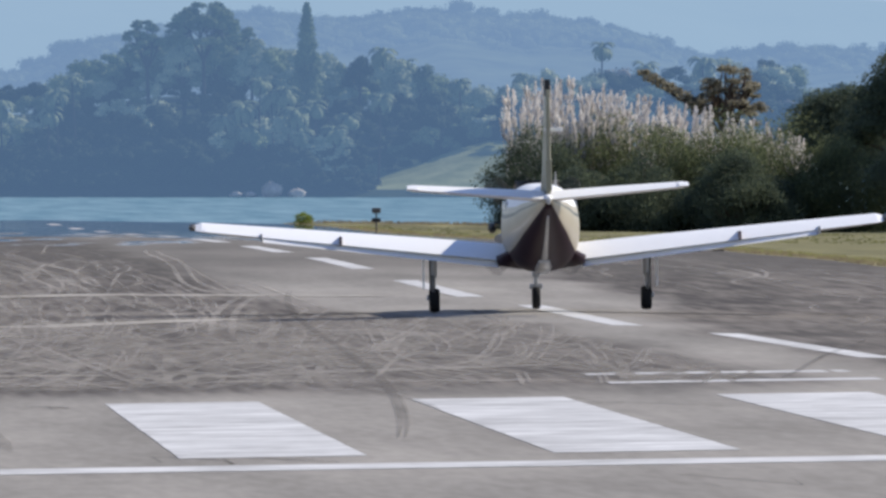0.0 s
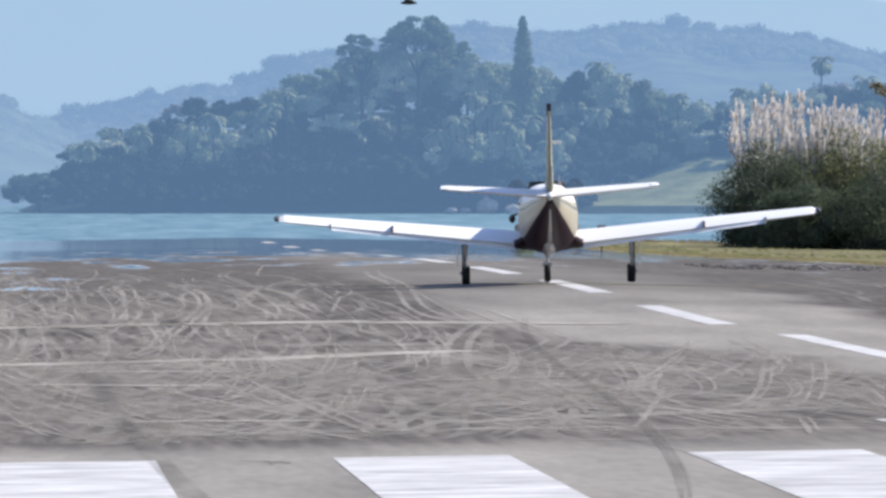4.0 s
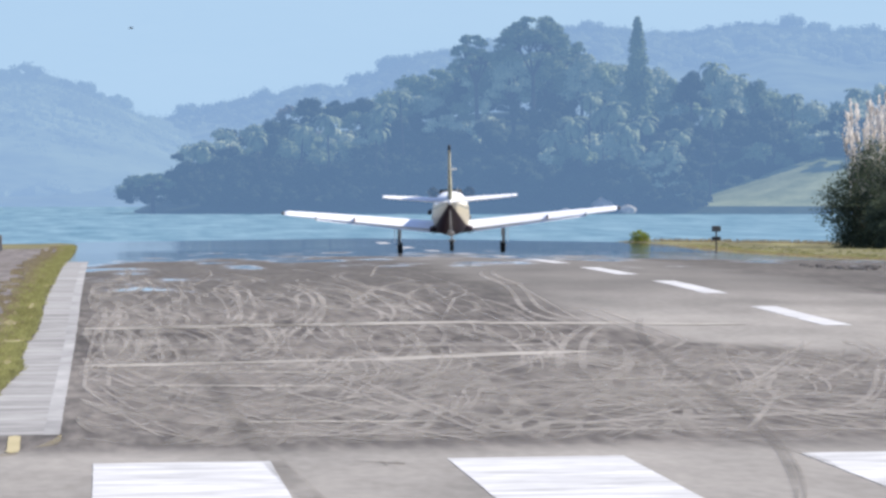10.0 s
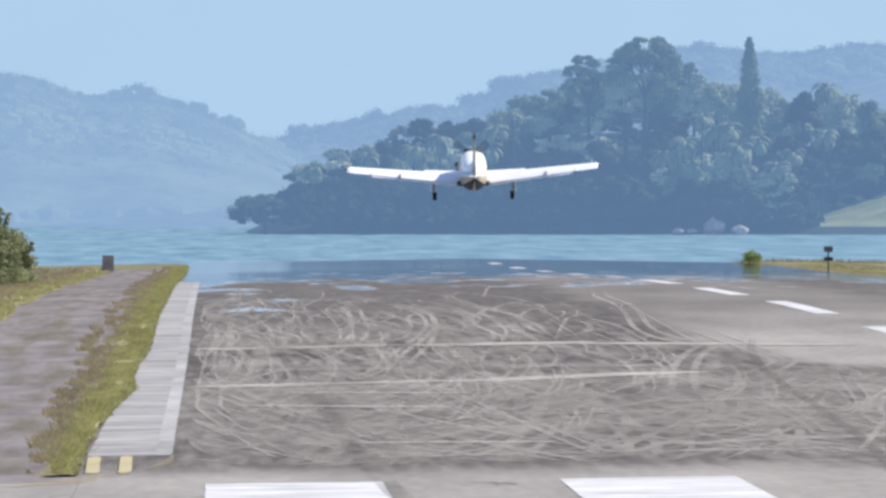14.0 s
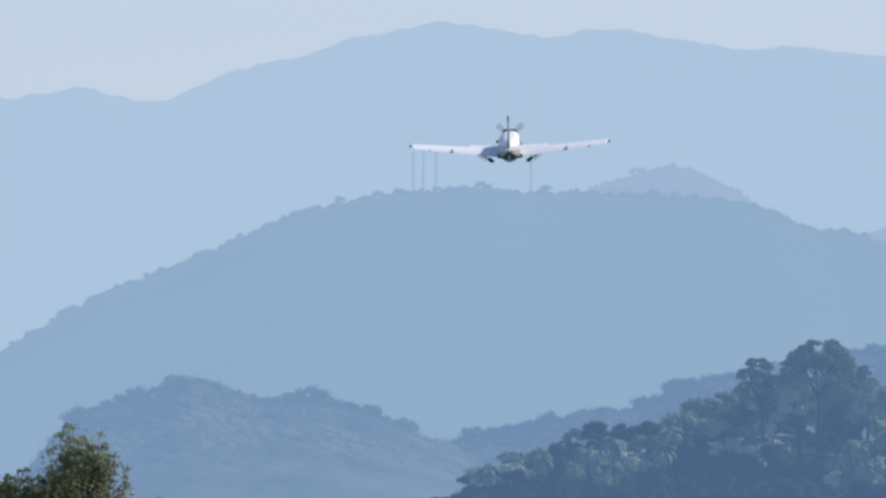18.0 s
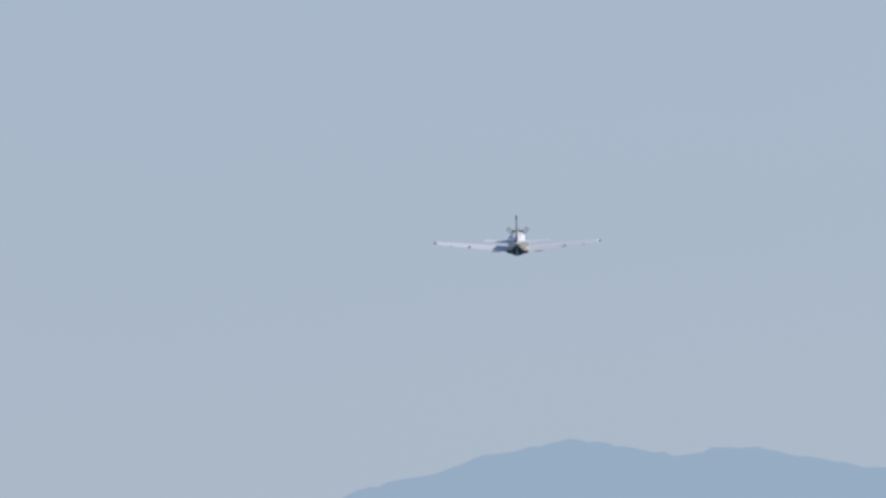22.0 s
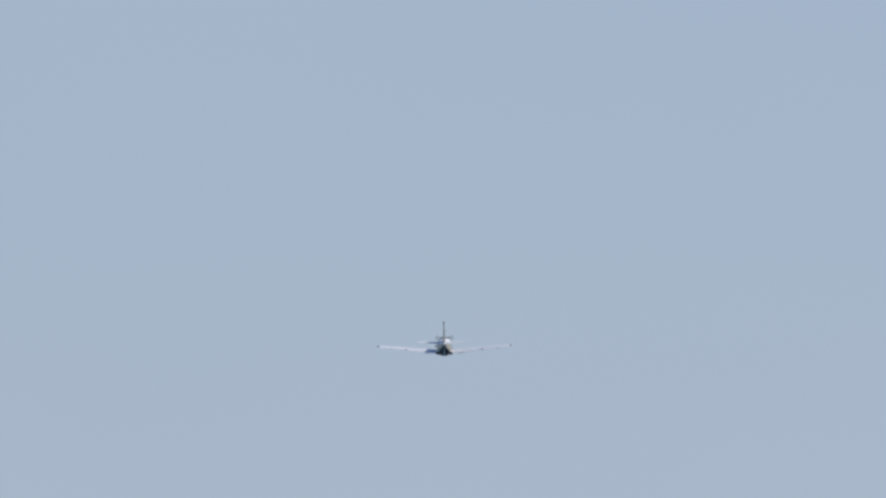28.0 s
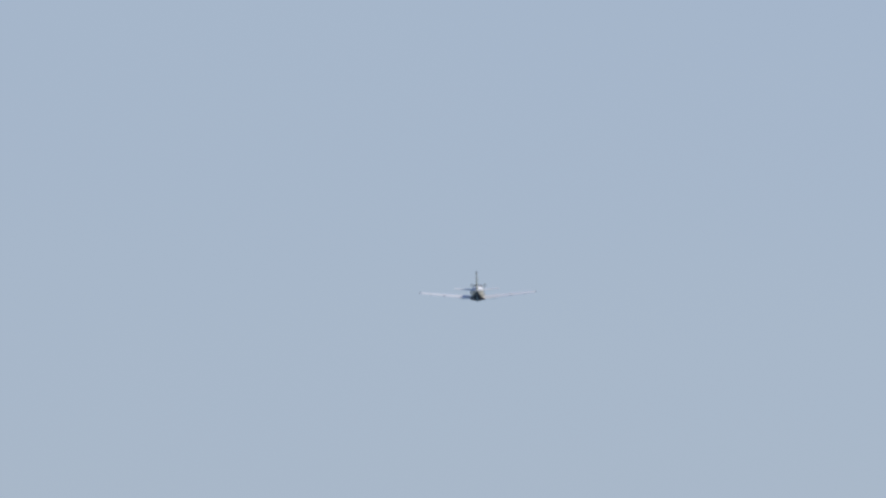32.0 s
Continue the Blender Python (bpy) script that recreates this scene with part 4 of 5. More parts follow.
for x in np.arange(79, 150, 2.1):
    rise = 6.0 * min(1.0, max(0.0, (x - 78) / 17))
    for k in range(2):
        groves["FAR_LEAF_DEEP_SHADE" if rng.random() < 0.6 else "FAR_LEAF"].append((x + rng.normal() * 0.6, 1815 + 2 * rng.random(), 1.6 + rise + 1.2 * rng.normal() + 2.2 * k, 1.3 + 1.1 * rng.random()))
# deep-toned rows along the shore paint the shade under the woods
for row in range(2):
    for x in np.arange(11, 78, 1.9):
        groves["FAR_LEAF_DEEP_SHADE"].append((x + rng.normal() * 0.5, 1788.5 + row * 2, 1.5 + 2.2 * row + rng.random(), 1.2 + rng.random()))
for (tone, crowns), mat, say in zip(groves.items(), (FAR_LEAF, FAR_LEAF_PALE_LIT, FAR_LEAF_DEEP_SHADE, FAR_LEAF_DRY), ("green", "pale greyish", "dark", "brownish")):
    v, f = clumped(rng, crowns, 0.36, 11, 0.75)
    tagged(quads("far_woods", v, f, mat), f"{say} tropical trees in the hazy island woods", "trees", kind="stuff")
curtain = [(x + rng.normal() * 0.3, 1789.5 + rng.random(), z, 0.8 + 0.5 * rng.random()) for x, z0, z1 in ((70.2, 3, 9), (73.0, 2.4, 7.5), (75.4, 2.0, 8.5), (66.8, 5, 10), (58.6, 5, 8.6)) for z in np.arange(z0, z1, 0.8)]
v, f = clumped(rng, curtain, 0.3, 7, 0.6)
tagged(quads("hanging_creepers", v, f, FAR_LEAF_PALE_LIT), "pale creepers hanging from the island trees", "creepers", kind="stuff")
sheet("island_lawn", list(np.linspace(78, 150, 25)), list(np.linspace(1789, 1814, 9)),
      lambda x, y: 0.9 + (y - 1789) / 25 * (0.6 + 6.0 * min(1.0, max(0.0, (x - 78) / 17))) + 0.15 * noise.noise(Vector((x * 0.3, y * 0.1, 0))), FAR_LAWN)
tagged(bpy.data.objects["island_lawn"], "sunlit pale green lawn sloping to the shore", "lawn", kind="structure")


def broad_tree(name, x, y, z, height, spread, leaf_mat, bark_mat, seed, label, leaf=0.3, count=2600, layers=7, category="tree", flat=0.65, core=0.5):
    """A tapered trunk with limbs that carry uneven clumps of leaves."""
    r = np.random.default_rng(seed)
    root = tagged(new(name), label, category)
    root.location = (x, y, z)
    bm = bmesh.new()
    tw = height * 0.022 + 0.05
    bend = r.normal(size=2) * 0.03 * height
    fork = Vector((bend[0], bend[1], height * 0.45))
    tube(bm, (0, 0, -0.3), fork, tw, tw * 0.65, 9)
    tips, radii = [], []
    for i in range(layers):
        a = i * 2.4 + r.random()
        k = 0.55 + 0.45 * (i / max(1, layers - 1))
        e = Vector((math.cos(a) * spread * (1.15 - k) * 1.5, math.sin(a) * spread * (1.15 - k) * 1.5, height * (k - 0.12 + 0.05 * r.random())))
        e.x, e.y = max(-spread, min(spread, e.x + bend[0])), max(-spread, min(spread, e.y + bend[1]))
        m = fork.lerp(e, 0.5) + Vector((0, 0, -0.04 * height))
        tube(bm, fork * 0.9, m, tw * 0.5, tw * 0.32, 7)
        tube(bm, m, e, tw * 0.32, tw * 0.12, 6)
        tips.append(tuple(e))
        radii.append(spread * (0.34 + 0.2 * r.random()))
    part("trunk", bm, bark_mat, root)
    v, f = leaf_cloud(r, tips, radii, [count // layers] * layers, leaf, squash=flat, hollow=0.15, core=core)
    quads("crown", v, f, leaf_mat, root)
    return root


def umbrella_tree(name, x, y, z, height, spread, leaf_mat, bark_mat, seed, label, tips=34, lean=0.0, leaf=0.36):
    """A tall bare-stemmed tree whose forked limbs carry an airy dome of separate flat tufts."""
    r = np.random.default_rng(seed)
    root = tagged(new(name), label, "tree")
    root.location = (x, y, z)
    bm = bmesh.new()
    fork = Vector((lean * 0.4, 0, height * 0.5))
    tube(bm, (0, 0, -0.5), fork, 0.34, 0.22, 8)
    cs, rs = [], []
    for i in range(6):
        a = i * 1.05 + r.random() * 0.5
        knee = fork + Vector((math.cos(a) * spread * 0.4, math.sin(a) * spread * 0.4, height * (0.16 + 0.1 * r.random())))
        tube(bm, fork, knee, 0.17, 0.11, 6)
        for k in range(tips // 6):
            b, q = a + r.normal() * 0.45, 0.35 + 0.65 * r.random()
            e = Vector((lean + math.cos(b) * spread * q, math.sin(b) * spread * q, height * (1.0 - 0.30 * q ** 2 - 0.16 * r.random() ** 2)))
            tube(bm, knee, e, 0.08, 0.03, 5)
            cs.append(tuple(e))
            rs.append(spread * (0.12 + 0.11 * r.random()))
    part("trunk", bm, bark_mat, root)
    v, f = leaf_cloud(r, cs, rs, [int(70 + 60 * q) for q in rs], leaf, squash=0.5, hollow=0.1, loose=0.6, core=0, reach=1.15)
    quads("crown", v, f, leaf_mat, root)
    return root


def conifer(name, x, y, z, height, mat, bark, label):
    root = tagged(new(name), label, "tree")
    root.location = (x, y, z)
    part("trunk", tube(bmesh.new(), (0, 0, 0), (0, 0, height), 0.28, 0.03, 8), bark, root)
    r = np.random.default_rng(3)
    tips, rad = [], []
    for i in range(44):
        h = height * (0.2 + 0.79 * i / 43)
        w = ((1 - (i / 44) ** 1.3) * 2.0 + 0.16) * (0.7 + 0.55 * r.random())
        for a in range(5):
            t, out = a * 1.257 + i * 0.6, 0.45 + 0.45 * r.random()
            tips.append((math.cos(t) * w * out, math.sin(t) * w * out, h - 0.25 * w * out))
            rad.append(w * 0.38 + 0.16)
    v, f = leaf_cloud(r, tips, rad, [30] * len(tips), 0.3, squash=0.95, hollow=0.2, core=0.5)
    quads("crown", v, f, mat, root)


def palm(x, y, z, height, reach, mat, bark, seed, label, group):
    root = tagged(new("palm_tree"), label, "palm tree", group)
    root.location = (x, y, z)
    r = np.random.default_rng(seed)
    bm = bmesh.new()
    lean = r.normal() * 0.6
    tube(bm, (0, 0, 0), (lean * 0.4, 0, height * 0.5), 0.16, 0.13, 8)
    tube(bm, (lean * 0.4, 0, height * 0.5), (lean, 0, height), 0.13, 0.1, 8)
    part("trunk", bm, bark, root)
    for k in range(30):
        a, e0 = k * 2.4, 1.3 - 1.7 * r.random()
        vs, fs, px, pz, e = [], [], 0.0, 0.0, e0
        for i in range(7):
            w = reach * 0.13 * math.sin(0.35 + 2.6 * i / 6)
            ca, sa = math.cos(a), math.sin(a)
            vs += [(px * ca - w * sa, px * sa + w * ca, pz - w * 0.5), (px * ca, px * sa, pz), (px * ca + w * sa, px * sa - w * ca, pz - w * 0.5)]
            px, pz, e = px + math.cos(e) * reach / 6, pz + math.sin(e) * reach / 6, e - 0.42
        for i in range(6):
            fs += [(i * 3 + j, i * 3 + j + 1, i * 3 + j + 4, i * 3 + j + 3) for j in range(2)]
        fr = mesh("frond", vs, fs, mat, root)
        fr.location = (lean, 0, height)


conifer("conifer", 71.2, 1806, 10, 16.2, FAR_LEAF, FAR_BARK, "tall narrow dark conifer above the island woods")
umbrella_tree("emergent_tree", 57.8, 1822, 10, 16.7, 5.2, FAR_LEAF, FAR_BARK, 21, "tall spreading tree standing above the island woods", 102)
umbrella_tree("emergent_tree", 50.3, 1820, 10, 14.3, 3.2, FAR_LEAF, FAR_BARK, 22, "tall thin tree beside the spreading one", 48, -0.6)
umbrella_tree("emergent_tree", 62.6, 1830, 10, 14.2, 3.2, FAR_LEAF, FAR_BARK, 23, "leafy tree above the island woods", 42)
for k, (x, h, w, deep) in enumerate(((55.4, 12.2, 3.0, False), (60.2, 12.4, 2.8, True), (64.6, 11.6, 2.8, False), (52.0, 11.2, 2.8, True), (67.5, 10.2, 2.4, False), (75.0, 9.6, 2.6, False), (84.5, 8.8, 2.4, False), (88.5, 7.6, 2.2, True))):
    broad_tree("island_tree", x, 1825 + k, 10, h, w, FAR_LEAF if deep else FAR_LEAF_PALE_LIT, FAR_BARK, 140 + k, "leafy tree in the upper island woods", 0.36, 3400, 14, flat=0.7, core=0.6)
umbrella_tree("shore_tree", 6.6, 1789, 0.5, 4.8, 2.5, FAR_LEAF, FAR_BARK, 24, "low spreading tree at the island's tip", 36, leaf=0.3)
broad_tree("dark_round_tree", 79.0, 1822, 11, 8.2, 2.2, FAR_LEAF_DEEP_SHADE, FAR_BARK, 25, "dark round-headed tree above the island woods", 0.34, 3000, 9, flat=0.9, core=0.6)
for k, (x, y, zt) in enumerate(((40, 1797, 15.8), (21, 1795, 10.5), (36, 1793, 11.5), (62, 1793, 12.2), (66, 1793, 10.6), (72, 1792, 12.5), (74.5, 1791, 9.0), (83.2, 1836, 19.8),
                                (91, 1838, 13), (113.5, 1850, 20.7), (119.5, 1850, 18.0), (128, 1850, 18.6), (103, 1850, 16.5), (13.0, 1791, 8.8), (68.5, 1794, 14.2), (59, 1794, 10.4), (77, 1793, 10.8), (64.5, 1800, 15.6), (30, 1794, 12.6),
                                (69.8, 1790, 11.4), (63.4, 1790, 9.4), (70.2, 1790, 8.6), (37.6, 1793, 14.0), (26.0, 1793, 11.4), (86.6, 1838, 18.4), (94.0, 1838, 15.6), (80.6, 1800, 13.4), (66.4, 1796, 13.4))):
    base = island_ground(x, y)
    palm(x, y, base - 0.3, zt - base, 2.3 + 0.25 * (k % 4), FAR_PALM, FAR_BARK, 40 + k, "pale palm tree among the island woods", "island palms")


def boulder(x, y, z, r, seed, mat, label, squash=0.8):
    bm = bmesh.new()
    bmesh.ops.create_icosphere(bm, subdivisions=3, radius=r)
    for v in bm.verts:
        v.co *= 1 + 0.35 * noise.noise(v.co * 1.2 / r + Vector((seed, 0, 0)))
        v.co.z *= squash
        v.co.x *= 1.15
    ob = tagged(part("shore_boulder", bm, mat), label, "rock", "boulders on the shore")
    ob.location = (x, y, z)


boulder(65.6, 1784.5, 0.9, 1.25, 1, FAR_ROCK, "big pale boulder at the waterline", 0.95)
boulder(60.9, 1784.5, 0.4, 0.7, 2, FAR_ROCK, "pale boulder at the waterline", 0.6)
boulder(62.8, 1784.5, 0.4, 0.65, 3, FAR_ROCK, "pale boulder at the waterline", 0.6)
boulder(69, 1784.5, 0.5, 1.0, 4, FAR_ROCK, "grey boulder at the waterline", 0.7)

bm = bmesh.new()
for k in range(260):
    x, y, size = 20.6 + 8.0 * rng.random() ** 1.2, 378 + 26 * rng.random(), 0.02 + 0.06 * rng.random() ** 2
    made = bmesh.ops.create_icosphere(bm, subdivisions=1, radius=size, matrix=Matrix.Translation((x, y, top(x, y) + size * 0.25)) @ Matrix.Diagonal((2.4, 5.0, 0.5, 1)))
    for q in made["verts"]:
        q.co += Vector((rng.normal(), rng.normal(), rng.normal() * 0.5)) * size * 0.2
tagged(part("broken_pavement", bm, ROCK_DARK), "low dark rubble of the broken runway edge", "rubble", kind="stuff")

# radio masts on the mountain
for x, zb, h in ((6.3, 82.5, 12), (8.9, 82.5, 13.5), (12.1, 83.5, 11), (36.6, 83.5, 10.5)):
    root = tagged(new("radio_mast"), "thin lattice radio mast on the mountain top", "radio mast", "masts on the mountain")
    root.location = (x, 3490, zb)
    for dx, dy in ((-0.3, -0.2), (0.3, -0.2), (0, 0.35)):
        part("leg", tube(bmesh.new(), (dx, dy, -3), (dx * 0.4, dy * 0.4, h), 0.07, 0.05, 6), HILL_B, root)
    for i in range(5):
        bm = bmesh.new()
        box(bm, -0.32, 0.32, -0.25, 0.4, h * (0.15 + 0.2 * i), h * (0.15 + 0.2 * i) + 0.12)
        part("platform", bm, HILL_B, root)

# ---- shrubs, reeds and trees beside the runway ----
def shrub(x, y, height, spread, mat, seed, label, count=2600, leaf=0.2, clumps=60, puff=1.0, sprigs=0, skirt=1.0):
    r = np.random.default_rng(seed)
    root = tagged(new("shrub"), label, "shrub")
    root.location = (x, y, land_height(x, y))
    bm = bmesh.new()
    tips, rad = [], []
    lump = [0.75 + 0.5 * r.random() for _ in range(7)]
    for i in range(clumps):
        a, k = i * 2.4, math.sqrt(r.random())
        tall = height * (1 - 0.55 * k ** 2.5) * lump[int(a * 7 / 6.284) % 7] * 0.92
        e = (math.cos(a) * spread * k, math.sin(a) * spread * k, max(0.12 * height, tall * (1 - 0.85 * r.random() ** 1.5)))
        if i % 4 == 1:
            e = (math.cos(a) * spread * (0.5 + 0.5 * k) * skirt, math.sin(a) * spread * (0.5 + 0.5 * k) * skirt, 0.07 * height)
        if i % 5 == 0:
            tube(bm, (0.1 * math.cos(a), 0.1 * math.sin(a), -0.2), e, 0.045, 0.012, 6)
        tips.append(e)
        rad.append(height * (0.09 + 0.10 * r.random()) * puff)
    for i in range(sprigs):
        a, k = i * 1.7 + r.random(), 0.15 + 0.7 * r.random()
        foot = Vector((math.cos(a) * spread * k * 0.6, math.sin(a) * spread * k * 0.6, height * 0.4))
        e = Vector((math.cos(a) * spread * (k + 0.2), math.sin(a) * spread * (k + 0.2), height * (1.02 - 0.5 * k * k + 0.2 * r.random() ** 2)))
        tube(bm, foot, e, 0.03, 0.008, 5)
        for q in (0.55, 0.66, 0.77, 0.88, 1.0):
            tips.append(tuple(foot.lerp(e, q) + Vector((0.06 * r.normal(), 0, 0))))
            rad.append(height * 0.028)
    clumps = len(tips)
    part("stem", bm, BARK, root)
    weight = [q ** 1.5 for q in rad]
    v, f = leaf_cloud(r, tips, rad, [int(count * q / sum(weight)) + 8 for q in weight], leaf, squash=0.8, hollow=0.1, loose=0.9, core=0, reach=1.5)
    quads("foliage", v, f, mat, root)
    return root


# LEAF_DEEP on edge and low front shrubs imitates the clump's shaded lower half
for k, (x, y, h, s) in enumerate(((38.9, 679, 4.4, 2.5), (42.0, 683, 5.3, 3.2), (45.3, 679, 5.0, 2.9), (48.3, 676, 5.1, 3.0), (51.6, 673, 5.1, 3.0), (44.2, 672, 3.3, 2.8), (40.3, 673, 2.9, 2.3), (54.6, 671, 4.8, 3.0), (48.9, 669, 3.5, 2.8))):
    shrub(x, y, h, s, LEAF_DEEP if k in (0, 5, 6, 8) else LEAF, 60 + k, "dense dark olive green shrub at the grass edge", 30000, 0.115, 150, 1.1, skirt=0.72)
r = np.random.default_rng(77)
vs, fs = [], []
for k in range(640):
    x, y = 37.9 + 15.2 * r.random() ** 1.15, 681 + 7 * r.random()
    g = land_height(x, y)
    h = 3.7 + (0.1 + 3.7 * r.random() ** 1.8) * (1.15 - abs(x - 40.7) / 15.2)
    lx, ly, pl = r.normal() * 0.22, r.normal() * 0.2, 1.1 + 1.3 * r.random()
    b = len(vs)
    for q in (0.3, 1.0):
        for a in range(3):
            vs.append((x + lx * q * q + 0.017 * math.cos(a * 2.09), y + ly * q + 0.017 * math.sin(a * 2.09), g + q * (h - pl * 0.5)))
    fs += [(b + a, b + (a + 1) % 3, b + 3 + (a + 1) % 3, b + 3 + a) for a in range(3)]
    for i in range(26):
        q = r.random()
        zz = h - pl * (1 - q)
        a, out = r.random() * 6.28, 0.14 * math.sin(0.4 + 2.5 * q) * (0.3 + r.random())
        cx, cy = x + lx * (zz / h) ** 2, y + ly * zz / h
        ex, ey, ez = cx + math.cos(a) * out + lx * 0.15, cy + math.sin(a) * out, zz + 0.22 + 0.16 * r.random()
        w = 0.028 + 0.019 * r.random()
        b = len(vs)
        vs += [(cx, cy, g + zz - 0.1), (ex - math.sin(a) * w - w, ey + math.cos(a) * w, g + ez - 0.1), (ex, ey, g + ez), (ex + math.sin(a) * w + w, ey - math.cos(a) * w, g + ez - 0.1)]
        fs.append((b, b + 1, b + 2, b + 3))
tagged(mesh("plume_reeds", vs, fs, PLUME), "tall pinkish-cream plume reeds above the shrubs", "reeds", kind="stuff")
for k, (x, y, h, s) in enumerate(((55.2, 690, 7.3, 3.0), (58.5, 679, 10.0, 3.7), (62.2, 673, 12.6, 4.3), (67.2, 679, 14.0, 4.7), (73.2, 686, 14.2, 5.0), (58.6, 665, 5.7, 3.3), (64.1, 662, 6.5, 3.6))):
    broad_tree("roadside_tree", x, y, land_height(x, y), h, s, LEAF_DEEP, BARK, 80 + k, "dark leafy tree at the edge of the airfield", 0.14, 34000, 22, core=0.5)
flat_tree = umbrella_tree("flat_topped_tree", 50.0, 694, land_height(50.0, 694), 9.0, 1.9, LEAF_BROWN, BARK, 95, "brownish open tree with one long flat limb behind the reeds", 60, leaf=0.15)
part("limb", tube(tube(bmesh.new(), (0, 0, 4.3), (-1.2, 0, 6.1), 0.16, 0.1, 7), (-1.2, 0, 6.1), (-4.5, 0.3, 8.1), 0.1, 0.03, 7), BARK, flat_tree)
v, f = leaf_cloud(np.random.default_rng(96), [(-1.2 - 0.41 * k, 0.14 * (k % 3), 6.3 + 0.25 * k) for k in range(9)], [0.56 - 0.03 * k + 0.12 * (k % 2) for k in range(9)], [110] * 9, 0.2, squash=0.5, hollow=0.1, core=0)
quads("limb_foliage", v, f, LEAF_BROWN, flat_tree)
for k, (x, y, h, s) in enumerate(((-12.6, 478, 3.6, 2.4), (-10.8, 480, 4.9, 1.5), (-8.6, 482, 2.7, 1.5), (-15.8, 482, 4.6, 2.6), (-7.5, 484, 1.7, 1.0))):
    shrub(x, y, h, s, LEAF if k in (0, 3) else LEAF_PALE, 110 + k, "yellow-green bushy shrub on the grass by the water", 24000, 0.10, 90, 0.9, 44)

# marker box and posts near the water
root = tagged(new("marker_post"), "small weathered concrete marker on the grass", "marker")
root.location = (-4.9, 622, land_height(-4.9, 622))
part("base", box(bmesh.new(), -0.3, 0.3, -0.2, 0.2, -0.1, 0.3, 0.03), CONCRETE, root)
part("cabinet", box(bmesh.new(), -0.27, 0.27, -0.17, 0.17, 0.3, 0.78, 0.03), CONCRETE, root)
root = tagged(new("runway_light_post"), "dark runway-end lamp post near the water", "lamp post")
root.location = (27.6, 610, land_height(27.6, 610))
part("pole", tube(bmesh.new(), (0, 0, -0.1), (0, 0, 1.0), 0.035, 0.035, 8), ROCK_DARK, root)
part("lamp_head", box(bmesh.new(), -0.2, 0.2, -0.12, 0.12, 0.95, 1.2, 0.03), ROCK_DARK, root)
part("crossbar", box(bmesh.new(), -0.2, 0.2, -0.08, 0.08, 0.55, 0.72, 0.02), DARK, root)
shrub(27.9, 704, 0.66, 0.38, LEAF_LIME, 130, "small bright green bush on the grass", 900, 0.08, 14, 2.0)

# ---- the aircraft ----
plane = tagged(new("light_aircraft"), "white, gold and maroon single-propeller aircraft with low wings", "aircraft")
SECTIONS = [(3.75, 1.52, 0.26, 0.27), (3.45, 1.50, 0.42, 0.46), (2.7, 1.50, 0.55, 0.64), (2.0, 1.50, 0.61, 0.68), (1.3, 1.52, 0.65, 0.75), (0.6, 1.52, 0.68, 0.79), (-0.5, 1.51, 0.69, 0.80),
            (-1.6, 1.51, 0.68, 0.79), (-2.4, 1.54, 0.63, 0.73), (-3.2, 1.61, 0.54, 0.62), (-4.0, 1.72, 0.44, 0.52), (-4.8, 1.82, 0.31, 0.38), (-5.5, 1.91, 0.20, 0.25), (-6.1, 1.99, 0.10, 0.14), (-6.4, 2.02, 0.04, 0.06)]
RING = 72


def section(y, zc, w, h):
    out = []
    for j in range(RING):
        a = 2 * math.pi * j / RING
        c, s = math.cos(a), math.sin(a)
        out.append((w * math.copysign(abs(c) ** 0.85, c), y, zc + h * math.copysign(abs(s) ** 0.85, s)))
    return out


def livery(j):
    a = (j + 0.5) / RING * 360
    if 26 < a < 154:
        return 0
    if 8 < a < 14 or 166 < a < 172:
        return 3
    return 1 if a <= 26 or a > 332 or 154 <= a < 208 else 2


part("fuselage", loft(bmesh.new(), [section(*s) for s in SECTIONS], livery), [WHITE, GOLD, MAROON, STRIPE], plane, "white top, gold sides and maroon belly")


def foil(chord, thick, n=12):
    """A wing section, nose forward, centred on its quarter chord."""
    up = [(0.25 * chord - chord * t, thick * chord * 2.6 * (math.sqrt(t) * (1 - t) * 0.9 + 0.02 * (1 - t))) for t in np.linspace(0, 1, n) ** 1.6]
    low = [(y, -0.45 * z) for y, z in up[::-1][1:-1]]
    return up + low


def wing(name, side, stations, mat, parent, label="", dip=0.0):
    """Skins foils between stations of (x, y of the quarter chord, z, chord, thickness); dip lowers the rear edge, in degrees."""
    rings = []
    cd, sd = math.cos(radians(dip)), math.sin(radians(dip))
    for x, y, z, c, th in stations:
        rings.append([(side * x, y + dy * cd - dz * sd, z + dz * cd + dy * sd) for dy, dz in foil(c, th)])
    return part(name, loft(bmesh.new(), rings, smooth=False), mat, parent, label)


